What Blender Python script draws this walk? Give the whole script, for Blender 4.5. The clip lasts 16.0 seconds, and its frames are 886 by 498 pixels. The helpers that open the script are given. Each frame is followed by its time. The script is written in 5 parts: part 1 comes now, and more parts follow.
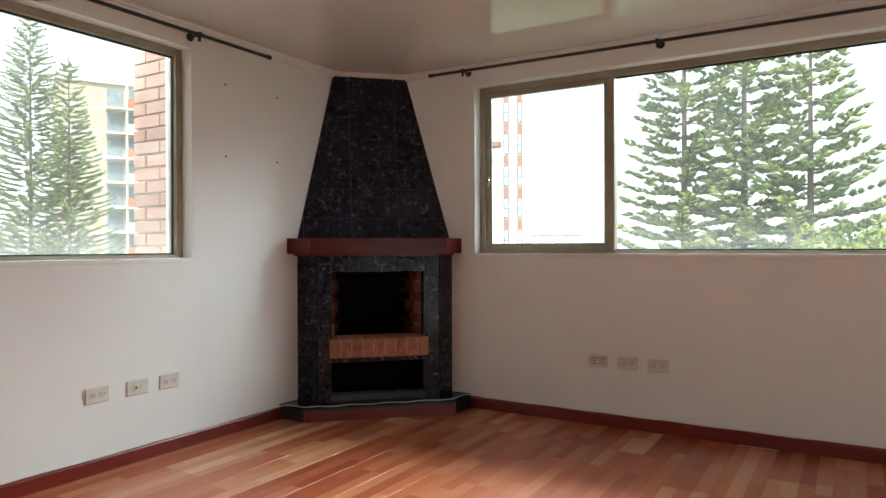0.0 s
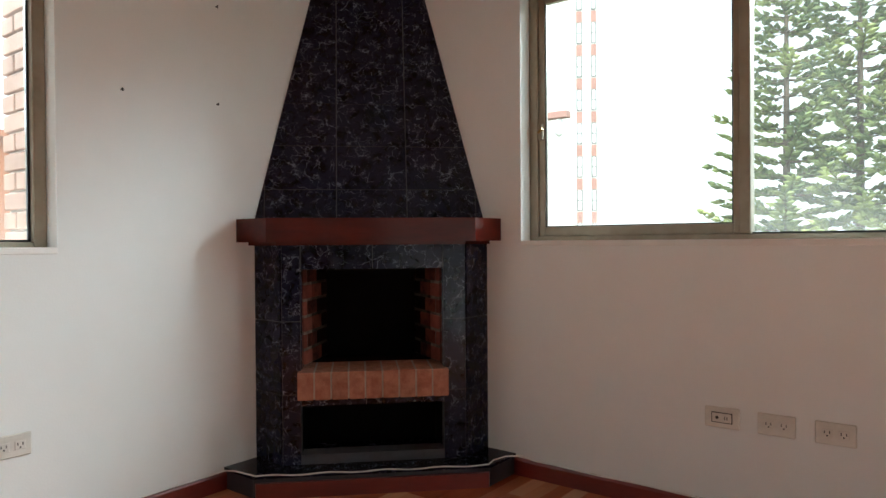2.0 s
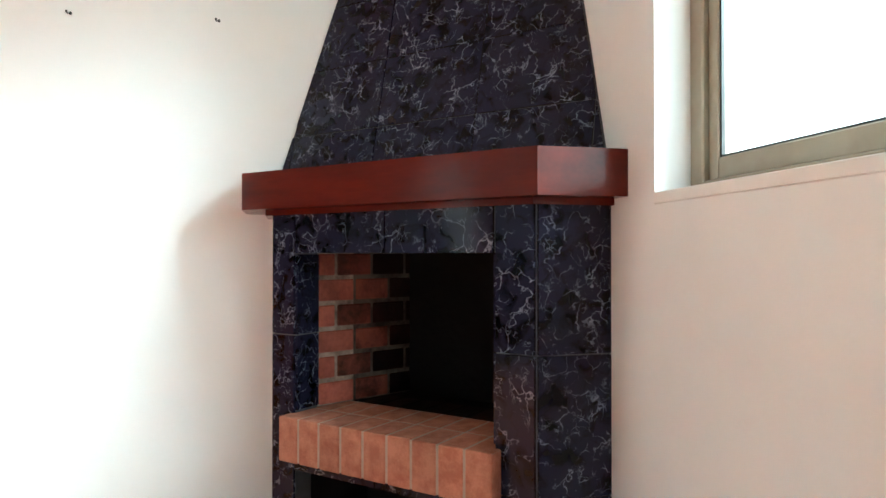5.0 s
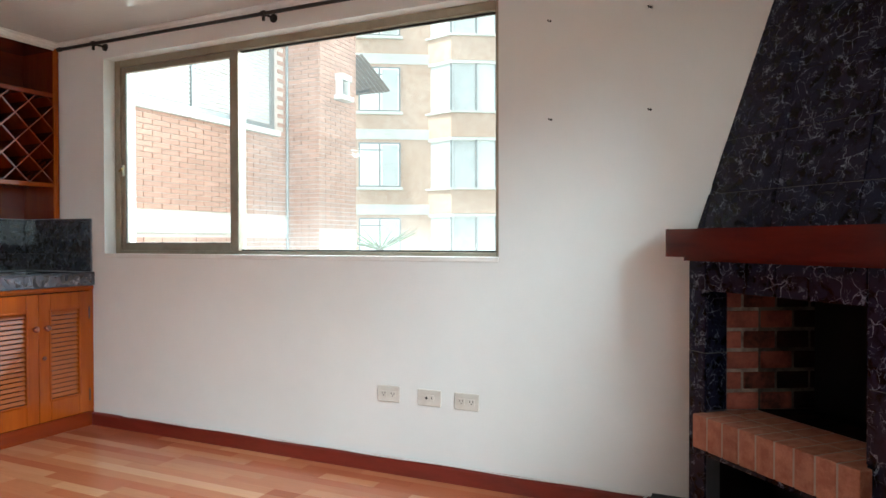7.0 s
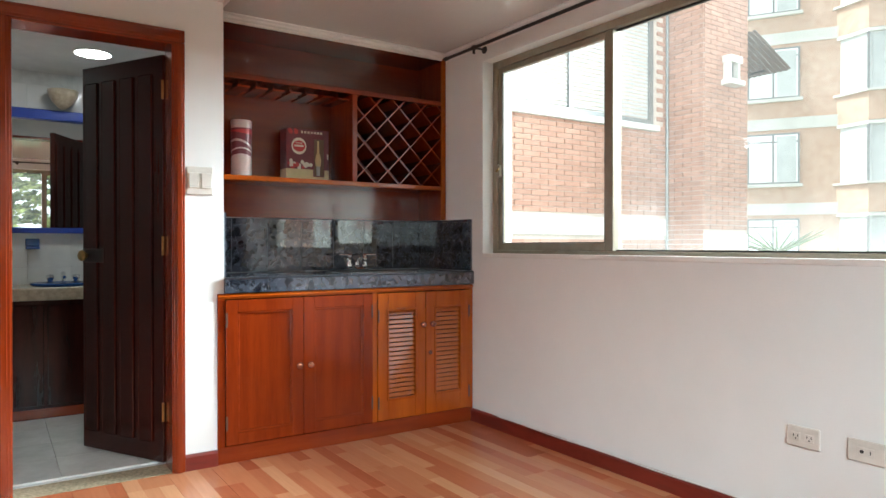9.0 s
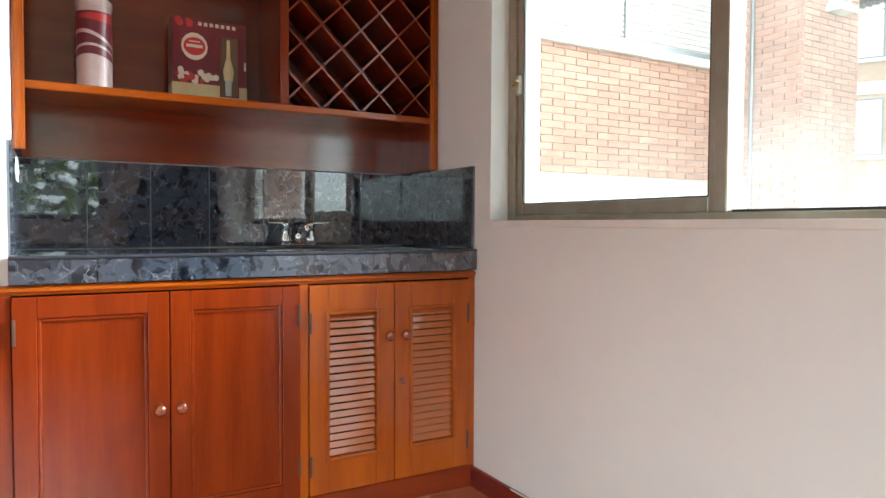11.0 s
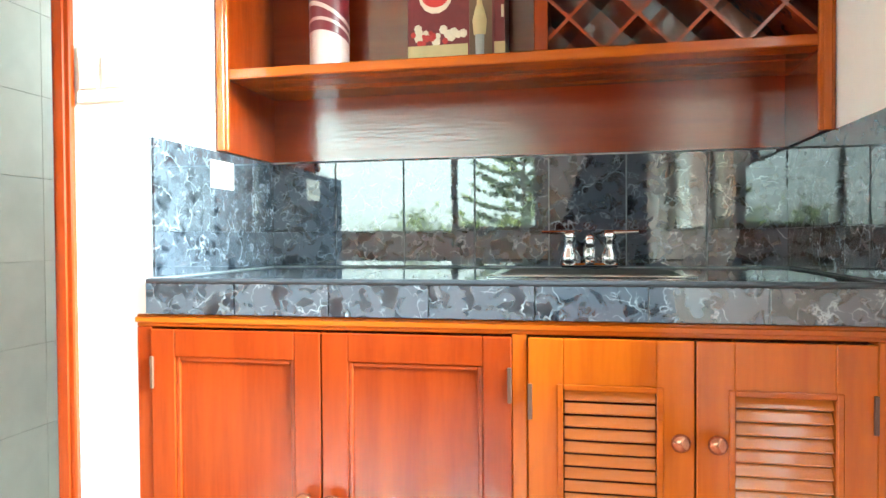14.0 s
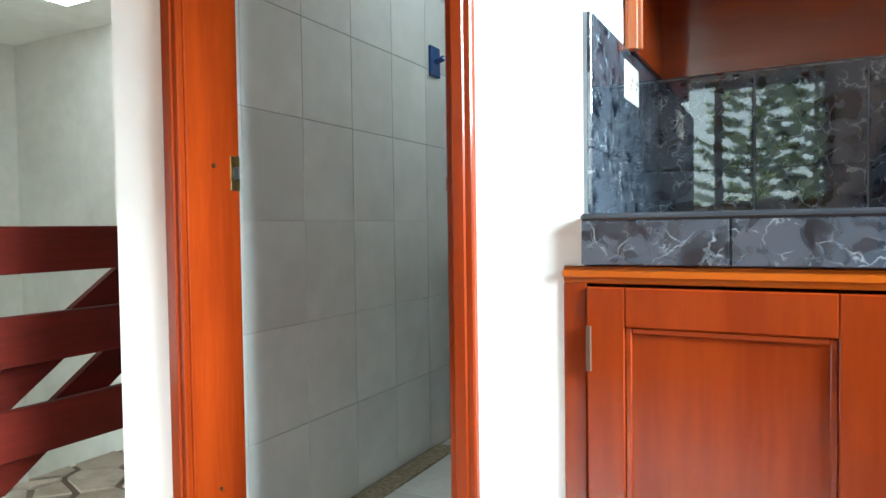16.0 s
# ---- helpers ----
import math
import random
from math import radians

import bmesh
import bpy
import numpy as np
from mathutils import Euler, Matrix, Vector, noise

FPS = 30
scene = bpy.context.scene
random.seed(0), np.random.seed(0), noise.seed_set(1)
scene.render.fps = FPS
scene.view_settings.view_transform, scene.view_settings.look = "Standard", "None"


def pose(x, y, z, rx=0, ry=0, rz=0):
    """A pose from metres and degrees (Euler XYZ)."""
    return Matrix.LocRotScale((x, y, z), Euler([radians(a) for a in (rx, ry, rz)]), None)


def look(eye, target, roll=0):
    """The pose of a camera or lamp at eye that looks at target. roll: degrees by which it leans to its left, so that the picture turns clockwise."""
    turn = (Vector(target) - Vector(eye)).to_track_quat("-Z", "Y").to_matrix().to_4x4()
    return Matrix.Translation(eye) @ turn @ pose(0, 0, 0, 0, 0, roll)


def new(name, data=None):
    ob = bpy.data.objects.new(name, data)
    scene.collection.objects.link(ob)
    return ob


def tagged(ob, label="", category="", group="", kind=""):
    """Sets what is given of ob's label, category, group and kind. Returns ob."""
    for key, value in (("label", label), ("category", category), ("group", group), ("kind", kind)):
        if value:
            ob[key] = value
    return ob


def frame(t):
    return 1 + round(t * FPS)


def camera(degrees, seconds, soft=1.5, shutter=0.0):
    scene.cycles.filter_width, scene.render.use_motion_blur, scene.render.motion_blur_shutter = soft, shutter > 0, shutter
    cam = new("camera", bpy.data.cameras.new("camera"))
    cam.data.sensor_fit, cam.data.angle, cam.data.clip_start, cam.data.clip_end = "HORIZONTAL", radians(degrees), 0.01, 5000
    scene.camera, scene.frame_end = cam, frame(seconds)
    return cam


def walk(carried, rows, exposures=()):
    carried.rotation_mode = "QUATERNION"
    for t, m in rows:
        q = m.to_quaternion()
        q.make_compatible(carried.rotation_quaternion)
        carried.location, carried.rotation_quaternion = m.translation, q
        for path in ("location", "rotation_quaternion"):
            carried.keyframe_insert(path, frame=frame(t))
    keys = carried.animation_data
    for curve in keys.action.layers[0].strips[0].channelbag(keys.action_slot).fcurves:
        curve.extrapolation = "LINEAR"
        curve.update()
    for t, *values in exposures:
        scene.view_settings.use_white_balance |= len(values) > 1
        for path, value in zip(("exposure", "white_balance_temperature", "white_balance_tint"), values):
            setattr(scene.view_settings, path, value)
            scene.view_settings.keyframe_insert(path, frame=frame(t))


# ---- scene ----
cam = camera(66.6, 16.0)
PATH = [
    (0, (0.28, 0.378, 1.063), (-0.766, 2.083, 1.057), -0.2),
    (0.5, (0.217, 0.583, 1.084), (-0.857, 2.27, 1.061), -0.3),
    (1, (0.068, 0.906, 1.073), (-1.003, 2.595, 1.051), -0.4),
    (1.5, (-0.129, 1.316, 1.049), (-1.245, 2.975, 1.023), -0.5),
    (2, (-0.351, 1.767, 1.018), (-1.574, 3.35, 0.997), -0.4),
    (2.5, (-0.598, 2.214, 0.981), (-1.958, 3.681, 0.955), -0.4),
    (3, (-0.801, 2.63, 0.924), (-2.267, 3.99, 0.91), -0.4),
    (3.5, (-0.97, 2.964, 0.818), (-2.581, 4.147, 0.873), -0.2),
    (3.7, (-1.009, 3.079, 0.81), (-2.691, 4.159, 0.867), -0.1),
    (5.8, (-0.357, 3.786, 0.981), (-2.356, 3.82, 0.985), -0.1),
    (6, (-0.27, 3.808, 0.996), (-2.269, 3.73, 0.999), -0.1),
    (6.5, (-0.127, 3.821, 1.041), (-2.077, 3.379, 1.028), -0.2),
    (7, (-0.048, 3.783, 1.081), (-1.861, 2.939, 1.056), -0.1),
    (7.5, (-0.035, 3.764, 1.104), (-1.658, 2.596, 1.079), -0.1),
    (8, (-0.099, 3.732, 1.096), (-1.515, 2.32, 1.084), -0.0),
    (8.5, (-0.19, 3.657, 1.099), (-1.398, 2.064, 1.085), -0.1),
    (9, (-0.368, 3.518, 1.056), (-1.48, 1.856, 1.045), -0.0),
    (9.2, (-0.445, 3.45, 1.024), (-1.56, 1.789, 1.01), -0.0),
    (11.3, (-1.573, 2.178, 0.991), (-2.504, 0.41, 0.904), 0.3),
    (11.5, (-1.679, 2.055, 0.991), (-2.518, 0.241, 0.904), 0.1),
    (12, (-1.891, 1.806, 0.981), (-2.506, -0.096, 0.913), -0.0),
    (12.5, (-2.05, 1.626, 0.983), (-2.39, -0.344, 0.923), -0.2),
    (13, (-2.164, 1.563, 0.983), (-2.232, -0.435, 0.926), -0.4),
    (13.5, (-2.218, 1.56, 0.991), (-2.062, -0.434, 0.949), -0.4),
    (14, (-2.232, 1.565, 0.989), (-1.832, -0.395, 0.952), -0.4),
    (14.5, (-2.185, 1.581, 0.984), (-1.537, -0.311, 0.946), -0.5),
    (15, (-2.067, 1.581, 0.963), (-1.205, -0.223, 0.916), -0.4),
    (15.5, (-1.875, 1.506, 0.918), (-0.939, -0.26, 0.867), -0.6),
    (16, (-1.588, 1.263, 0.884), (-0.663, -0.509, 0.821), -0.8),
]
walk(cam, [(t, look(eye, target, roll)) for t, eye, target, roll in PATH],
     exposures=((0, 1.2, 6000, -2), (2.0, 1.3, 5900, -3), (2.5, 1.6, 5800, -5), (3.0, 2.2, 5600, -11), (3.5, 2.85, 5500, -17),
                (6, 2.35, 5450, -8), (6.5, 2.0, 5450, -7), (7, 1.6, 5650, -5), (7.5, 1.3, 5800, -3), (8, 1.3, 5850, -2),
                (9, 1.5, 5900, -1), (11.5, 2.1, 5800, -5), (12, 2.6, 5800, -12), (13, 3.15, 5800, -16), (13.5, 3.3, 5800, -16),
                (14, 3.2, 5800, -16), (14.5, 2.85, 5800, -13), (15, 2.5, 5800, -10), (16, 1.85, 5600, -9)))

# ---- world, sun and exposure ----
world = bpy.data.worlds.new("sky")
scene.world = world
world.use_nodes = True
wn = world.node_tree
bg = wn.nodes["Background"]
sky = wn.nodes.new("ShaderNodeTexSky")
sky.sky_type = "NISHITA"
sky.sun_disc = False
sky.sun_elevation, sky.sun_rotation = radians(55), radians(200)
sky.air_density, sky.dust_density, sky.ozone_density = 1.0, 1.0, 1.0
veil = wn.nodes.new("ShaderNodeHueSaturation")
veil.inputs["Saturation"].default_value = 0.12
wn.links.new(sky.outputs[0], veil.inputs["Color"])
wn.links.new(veil.outputs[0], bg.inputs["Color"])
bg.inputs["Strength"].default_value = 0.15

sun = new("sun", bpy.data.lights.new("sun", "SUN"))
sun.data.energy, sun.data.angle, sun.data.color = 2.8, radians(15), (1.0, 0.96, 0.9)
sun.matrix_world = look((0, 0, 0), (-0.35, 0.45, -0.82))



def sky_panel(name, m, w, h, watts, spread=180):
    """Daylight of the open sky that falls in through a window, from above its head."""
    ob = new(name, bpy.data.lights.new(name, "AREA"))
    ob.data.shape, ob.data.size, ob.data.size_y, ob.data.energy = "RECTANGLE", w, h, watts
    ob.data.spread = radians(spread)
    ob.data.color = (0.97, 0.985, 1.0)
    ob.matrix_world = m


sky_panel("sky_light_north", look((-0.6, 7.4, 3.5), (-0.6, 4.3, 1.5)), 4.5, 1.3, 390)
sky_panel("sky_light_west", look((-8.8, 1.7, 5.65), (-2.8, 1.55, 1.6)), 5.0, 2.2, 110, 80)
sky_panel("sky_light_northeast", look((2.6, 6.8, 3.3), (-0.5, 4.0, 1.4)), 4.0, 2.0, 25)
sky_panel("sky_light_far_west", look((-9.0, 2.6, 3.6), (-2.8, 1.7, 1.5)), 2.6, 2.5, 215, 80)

# ---- materials ----


def mat(name, col, rough=0.5, metal=0.0, col2=None, scale=6.0, detail=4.0, stretch=(1, 1, 1), bump=0.0,
        bump_scale=None, coat=0.0, piece=0.0, island=0.0, rough_var=0.0, emit=0.0, lo=0.35, hi=0.65, ior=1.5):
    """A procedural surface: two-scale colour variation, relief, and a shift of tone from piece to piece."""
    m = bpy.data.materials.new(name)
    m.use_nodes = True
    nt = m.node_tree
    N, L = nt.nodes, nt.links
    b = N["Principled BSDF"]
    b.inputs["Roughness"].default_value = rough
    b.inputs["Metallic"].default_value = metal
    b.inputs["IOR"].default_value = ior
    if coat:
        b.inputs["Coat Weight"].default_value = coat
        b.inputs["Coat Roughness"].default_value = 0.08
    tc = N.new("ShaderNodeTexCoord")
    info = N.new("ShaderNodeObjectInfo")
    mp = N.new("ShaderNodeMapping")
    mp.inputs["Scale"].default_value = stretch
    shift = N.new("ShaderNodeVectorMath")
    shift.operation = "MULTIPLY_ADD"
    shift.inputs[1].default_value = (7, 11, 5) if piece else (0, 0, 0)
    comb = N.new("ShaderNodeCombineXYZ")
    for i in range(3):
        L.new(info.outputs["Random"], comb.inputs[i])
    L.new(comb.outputs[0], shift.inputs[0])
    L.new(tc.outputs["Object"], shift.inputs[2])
    L.new(shift.outputs[0], mp.inputs["Vector"])
    n1 = N.new("ShaderNodeTexNoise")
    n1.inputs["Scale"].default_value, n1.inputs["Detail"].default_value = scale, detail
    n2 = N.new("ShaderNodeTexNoise")
    n2.inputs["Scale"].default_value, n2.inputs["Detail"].default_value = scale * 6.3, 5
    L.new(mp.outputs[0], n1.inputs["Vector"])
    L.new(mp.outputs[0], n2.inputs["Vector"])
    add = N.new("ShaderNodeMath")
    add.operation = "MULTIPLY_ADD"
    add.inputs[1].default_value = 0.35
    L.new(n2.outputs[0], add.inputs[0])
    L.new(n1.outputs[0], add.inputs[2])
    ramp = N.new("ShaderNodeValToRGB")
    ramp.color_ramp.elements[0].position, ramp.color_ramp.elements[1].position = lo + 0.17, hi + 0.17
    c2 = col2 or tuple(c * 0.86 for c in col)
    ramp.color_ramp.elements[0].color, ramp.color_ramp.elements[1].color = (*c2, 1), (*col, 1)
    L.new(add.outputs[0], ramp.inputs[0])
    out = ramp.outputs[0]
    if piece or island:
        hsv = N.new("ShaderNodeHueSaturation")
        mr = N.new("ShaderNodeMapRange")
        k = piece or island
        mr.inputs["To Min"].default_value, mr.inputs["To Max"].default_value = 1 - k, 1 + k
        if island:
            geo = N.new("ShaderNodeNewGeometry")
            L.new(geo.outputs["Random Per Island"], mr.inputs["Value"])
        else:
            L.new(info.outputs["Random"], mr.inputs["Value"])
        L.new(mr.outputs[0], hsv.inputs["Value"])
        L.new(out, hsv.inputs["Color"])
        out = hsv.outputs[0]
    L.new(out, b.inputs["Base Color"])
    if rough_var:
        rr = N.new("ShaderNodeMapRange")
        rr.inputs["To Min"].default_value, rr.inputs["To Max"].default_value = rough - rough_var, rough + rough_var
        L.new(n1.outputs[0], rr.inputs["Value"])
        L.new(rr.outputs[0], b.inputs["Roughness"])
    if bump:
        bp = N.new("ShaderNodeBump")
        bp.inputs["Strength"].default_value, bp.inputs["Distance"].default_value = bump, 0.004
        src = n2
        if bump_scale:
            src = N.new("ShaderNodeTexNoise")
            src.inputs["Scale"].default_value, src.inputs["Detail"].default_value = bump_scale, 3
            L.new(mp.outputs[0], src.inputs["Vector"])
        L.new(src.outputs[0], bp.inputs["Height"])
        L.new(bp.outputs[0], b.inputs["Normal"])
    if emit:
        b.inputs["Emission Color"].default_value = (*col, 1)
        b.inputs["Emission Strength"].default_value = emit
    return m


def marble(name, ground, cloud, vein, rough, ior, vein_scale, vein_width):
    """Glazed tile printed with a dark clouded marble and pale broken veins, coarse and fine."""
    m = bpy.data.materials.new(name)
    m.use_nodes = True
    N, L = m.node_tree.nodes, m.node_tree.links
    b = N["Principled BSDF"]
    b.inputs["Roughness"].default_value, b.inputs["IOR"].default_value = rough, ior
    tc, info = N.new("ShaderNodeTexCoord"), N.new("ShaderNodeObjectInfo")
    sc = N.new("ShaderNodeVectorMath")
    sc.operation = "SCALE"
    sc.inputs["Scale"].default_value = 9.0
    comb = N.new("ShaderNodeCombineXYZ")
    for i in range(3):
        L.new(info.outputs["Random"], comb.inputs[i])
    L.new(comb.outputs[0], sc.inputs[0])
    ad = N.new("ShaderNodeVectorMath")
    L.new(sc.outputs[0], ad.inputs[0])
    L.new(tc.outputs["Object"], ad.inputs[1])

    def noise(scale, detail, distortion=0.0):
        n = N.new("ShaderNodeTexNoise")
        n.inputs["Scale"].default_value, n.inputs["Detail"].default_value = scale, detail
        n.inputs["Distortion"].default_value = distortion
        L.new(ad.outputs[0], n.inputs["Vector"])
        return n

    def span(src, a, c, to0=0.0, to1=1.0):
        n = N.new("ShaderNodeMapRange")
        n.inputs["From Min"].default_value, n.inputs["From Max"].default_value = a, c
        n.inputs["To Min"].default_value, n.inputs["To Max"].default_value = to0, to1
        L.new(src, n.inputs["Value"])
        return n.outputs[0]

    def times(a, c, op="MULTIPLY"):
        n = N.new("ShaderNodeMath")
        n.operation = op
        L.new(a, n.inputs[0])
        L.new(c, n.inputs[1])
        return n.outputs[0]

    warp = noise(17, 7)
    off = N.new("ShaderNodeVectorMath")
    off.operation = "MULTIPLY_ADD"
    off.inputs[1].default_value = (0.12, 0.12, 0.12)
    L.new(warp.outputs["Color"], off.inputs[0])
    L.new(ad.outputs[0], off.inputs[2])

    def veins(scale, width, breaks, lo, hi):
        v = N.new("ShaderNodeTexVoronoi")
        v.feature = "DISTANCE_TO_EDGE"
        v.inputs["Scale"].default_value = scale
        L.new(off.outputs[0], v.inputs["Vector"])
        return times(span(v.outputs["Distance"], 0.0, width, 1.0, 0.0), span(noise(breaks, 3).outputs[0], lo, hi))

    both = times(veins(vein_scale * 0.8, vein_width * 1.25, 21, 0.46, 0.62), veins(vein_scale * 1.7, vein_width * 1.4, 30, 0.54, 0.7), "MAXIMUM")
    ramp = N.new("ShaderNodeValToRGB")
    ramp.color_ramp.elements[0].position, ramp.color_ramp.elements[1].position = 0.36, 0.52
    ramp.color_ramp.elements[0].color, ramp.color_ramp.elements[1].color = (*ground, 1), (*cloud, 1)
    L.new(noise(26, 10, 0.7).outputs[0], ramp.inputs[0])
    mix = N.new("ShaderNodeMix")
    mix.data_type = "RGBA"
    L.new(both, mix.inputs["Factor"])
    L.new(ramp.outputs[0], mix.inputs["A"])
    mix.inputs["B"].default_value = (*vein, 1)
    L.new(mix.outputs["Result"], b.inputs["Base Color"])
    bp = N.new("ShaderNodeBump")
    bp.inputs["Strength"].default_value, bp.inputs["Distance"].default_value = 0.03, 0.002
    L.new(noise(22, 5).outputs[0], bp.inputs["Height"])
    L.new(bp.outputs[0], b.inputs["Normal"])
    return m


def laminate(name):
    """Three-strip laminate board: blocks of reddish and pale wood printed side by side along y."""
    m = bpy.data.materials.new(name)
    m.use_nodes = True
    N, L = m.node_tree.nodes, m.node_tree.links
    b = N["Principled BSDF"]
    tc, info = N.new("ShaderNodeTexCoord"), N.new("ShaderNodeObjectInfo")
    sep = N.new("ShaderNodeSeparateXYZ")
    L.new(tc.outputs["Object"], sep.inputs[0])

    def op(kind, a, c=None):
        n = N.new("ShaderNodeMath")
        n.operation = kind
        for i, v in enumerate((a, c)):
            if v is None:
                continue
            if isinstance(v, (int, float)):
                n.inputs[i].default_value = v
            else:
                L.new(v, n.inputs[i])
        return n.outputs[0]
    strip = op("FLOOR", op("DIVIDE", sep.outputs[0], 0.0645))
    seed = op("ADD", op("MULTIPLY", strip, 17.31), op("MULTIPLY", info.outputs["Random"], 91.7))
    w1 = N.new("ShaderNodeTexWhiteNoise")
    w1.noise_dimensions = "1D"
    L.new(seed, w1.inputs["W"])
    along = op("ADD", op("DIVIDE", sep.outputs[1], 0.43), op("DIVIDE", op("FLOOR", op("MULTIPLY", w1.outputs["Value"], 15.0)), 3.0))
    block = op("FLOOR", along)
    w2 = N.new("ShaderNodeTexWhiteNoise")
    w2.noise_dimensions = "2D"
    cmb = N.new("ShaderNodeCombineXYZ")
    L.new(block, cmb.inputs[0])
    L.new(seed, cmb.inputs[1])
    L.new(cmb.outputs[0], w2.inputs["Vector"])
    ramp = N.new("ShaderNodeValToRGB")
    cr = ramp.color_ramp
    cr.elements[0].position, cr.elements[0].color = 0.0, (0.27, 0.060, 0.025, 1)
    cr.elements[1].position, cr.elements[1].color = 1.0, (0.62, 0.345, 0.185, 1)
    for p, c in ((0.35, (0.39, 0.115, 0.050, 1)), (0.7, (0.50, 0.215, 0.105, 1))):
        e = cr.elements.new(p)
        e.color = c
    tone = op("ADD", op("MULTIPLY", w2.outputs["Value"], 0.48), op("MULTIPLY", info.outputs["Random"], 0.52))
    L.new(tone, ramp.inputs[0])
    mp = N.new("ShaderNodeMapping")
    mp.inputs["Scale"].default_value = (60, 4, 10)
    L.new(tc.outputs["Object"], mp.inputs["Vector"])
    gr = N.new("ShaderNodeTexNoise")
    gr.inputs["Scale"].default_value, gr.inputs["Detail"].default_value = 1.6, 6
    gr.noise_dimensions = "4D"
    L.new(op("MULTIPLY", w2.outputs["Value"], 50.0), gr.inputs["W"])
    L.new(mp.outputs[0], gr.inputs["Vector"])
    val = N.new("ShaderNodeMapRange")
    val.inputs["To Min"].default_value, val.inputs["To Max"].default_value = 0.85, 1.15
    L.new(gr.outputs[0], val.inputs["Value"])
    hsv = N.new("ShaderNodeHueSaturation")
    L.new(ramp.outputs[0], hsv.inputs["Color"])
    L.new(val.outputs[0], hsv.inputs["Value"])
    L.new(hsv.outputs[0], b.inputs["Base Color"])
    b.inputs["Roughness"].default_value = 0.27
    return m


def glass(name, haze):
    """Thin window glass with a film of dust that thickens towards the bottom rail; its even haze also imitates veiling
    flare.
    """
    m = bpy.data.materials.new(name)
    m.use_nodes = True
    N, L = m.node_tree.nodes, m.node_tree.links
    N.remove(N["Principled BSDF"])
    clear, gloss, dust = N.new("ShaderNodeBsdfTransparent"), N.new("ShaderNodeBsdfGlossy"), N.new("ShaderNodeBsdfTranslucent")
    clear.inputs[0].default_value = (0.97, 0.985, 0.98, 1)
    gloss.inputs["Roughness"].default_value = 0.0
    dust.inputs[0].default_value = (0.88, 0.86, 0.82, 1)
    lw = N.new("ShaderNodeLayerWeight")
    pw = N.new("ShaderNodeMath")
    pw.operation = "POWER"
    pw.inputs[1].default_value = 5.0
    L.new(lw.outputs["Facing"], pw.inputs[0])
    fr = N.new("ShaderNodeMath")
    fr.operation = "MULTIPLY_ADD"
    fr.inputs[1].default_value, fr.inputs[2].default_value = 0.6, 0.03
    L.new(pw.outputs[0], fr.inputs[0])
    m1, m2 = N.new("ShaderNodeMixShader"), N.new("ShaderNodeMixShader")
    L.new(fr.outputs[0], m1.inputs[0])
    L.new(clear.outputs[0], m1.inputs[1])
    L.new(gloss.outputs[0], m1.inputs[2])
    tc, sep = N.new("ShaderNodeTexCoord"), N.new("ShaderNodeSeparateXYZ")
    L.new(tc.outputs["Object"], sep.inputs[0])
    no = N.new("ShaderNodeTexNoise")
    no.inputs["Scale"].default_value, no.inputs["Detail"].default_value = 3.0, 5
    L.new(tc.outputs["Object"], no.inputs["Vector"])
    mr = N.new("ShaderNodeMapRange")
    mr.inputs["From Min"].default_value, mr.inputs["From Max"].default_value = 0.28, 0.0
    # haze over the whole pane includes painted-in flare; the rise at the bottom is dust
    mr.inputs["To Min"].default_value, mr.inputs["To Max"].default_value = haze * 0.7, haze * 2.4
    L.new(sep.outputs[2], mr.inputs["Value"])
    mu = N.new("ShaderNodeMath")
    mu.operation = "MULTIPLY"
    L.new(mr.outputs[0], mu.inputs[0])
    L.new(no.outputs[0], mu.inputs[1])
    L.new(mu.outputs[0], m2.inputs[0])
    L.new(m1.outputs[0], m2.inputs[1])
    L.new(dust.outputs[0], m2.inputs[2])
    L.new(m2.outputs[0], N["Material Output"].inputs[0])
    return m


WALL = mat("cream_wall_paint", (0.775, 0.785, 0.77), 0.55, scale=1.2, col2=(0.74, 0.75, 0.735), bump=0.08, bump_scale=140)
WHITE = mat("white_paint", (0.82, 0.81, 0.78), 0.55, scale=2.0, bump=0.05, bump_scale=120)
PVC = mat("glossy_pvc", (0.58, 0.545, 0.51), 0.05, scale=0.8, col2=(0.55, 0.515, 0.48), rough_var=0.02, ior=1.65, bump=0.3, bump_scale=4)
CORNICE = mat("white_cornice", (0.78, 0.75, 0.72), 0.35, scale=3.0)
WOOD = mat("red_varnished_wood", (0.205, 0.026, 0.003), 0.15, col2=(0.155, 0.018, 0.0025), scale=2.2, stretch=(9, 9, 0.8), bump=0.05, rough_var=0.04, ior=1.45)
WOOD_H = mat("red_varnished_wood_level", (0.215, 0.028, 0.0035), 0.18, col2=(0.165, 0.020, 0.003), scale=2.2, stretch=(0.8, 9, 9), bump=0.05, rough_var=0.04, ior=1.6)
AMBER = mat("amber_varnished_wood", (0.38, 0.082, 0.005), 0.14, col2=(0.30, 0.058, 0.004), scale=2.0, stretch=(9, 9, 0.8), bump=0.05, rough_var=0.04, ior=1.5)
AMBER_H = mat("amber_varnished_wood_level", (0.36, 0.076, 0.005), 0.14, col2=(0.28, 0.052, 0.004), scale=2.0, stretch=(0.8, 9, 9), bump=0.05, rough_var=0.04, ior=1.5)
SKIRT = mat("dark_red_skirting", (0.17, 0.018, 0.011), 0.33, col2=(0.12, 0.013, 0.008), scale=3, stretch=(1, 1, 6), coat=0.15)
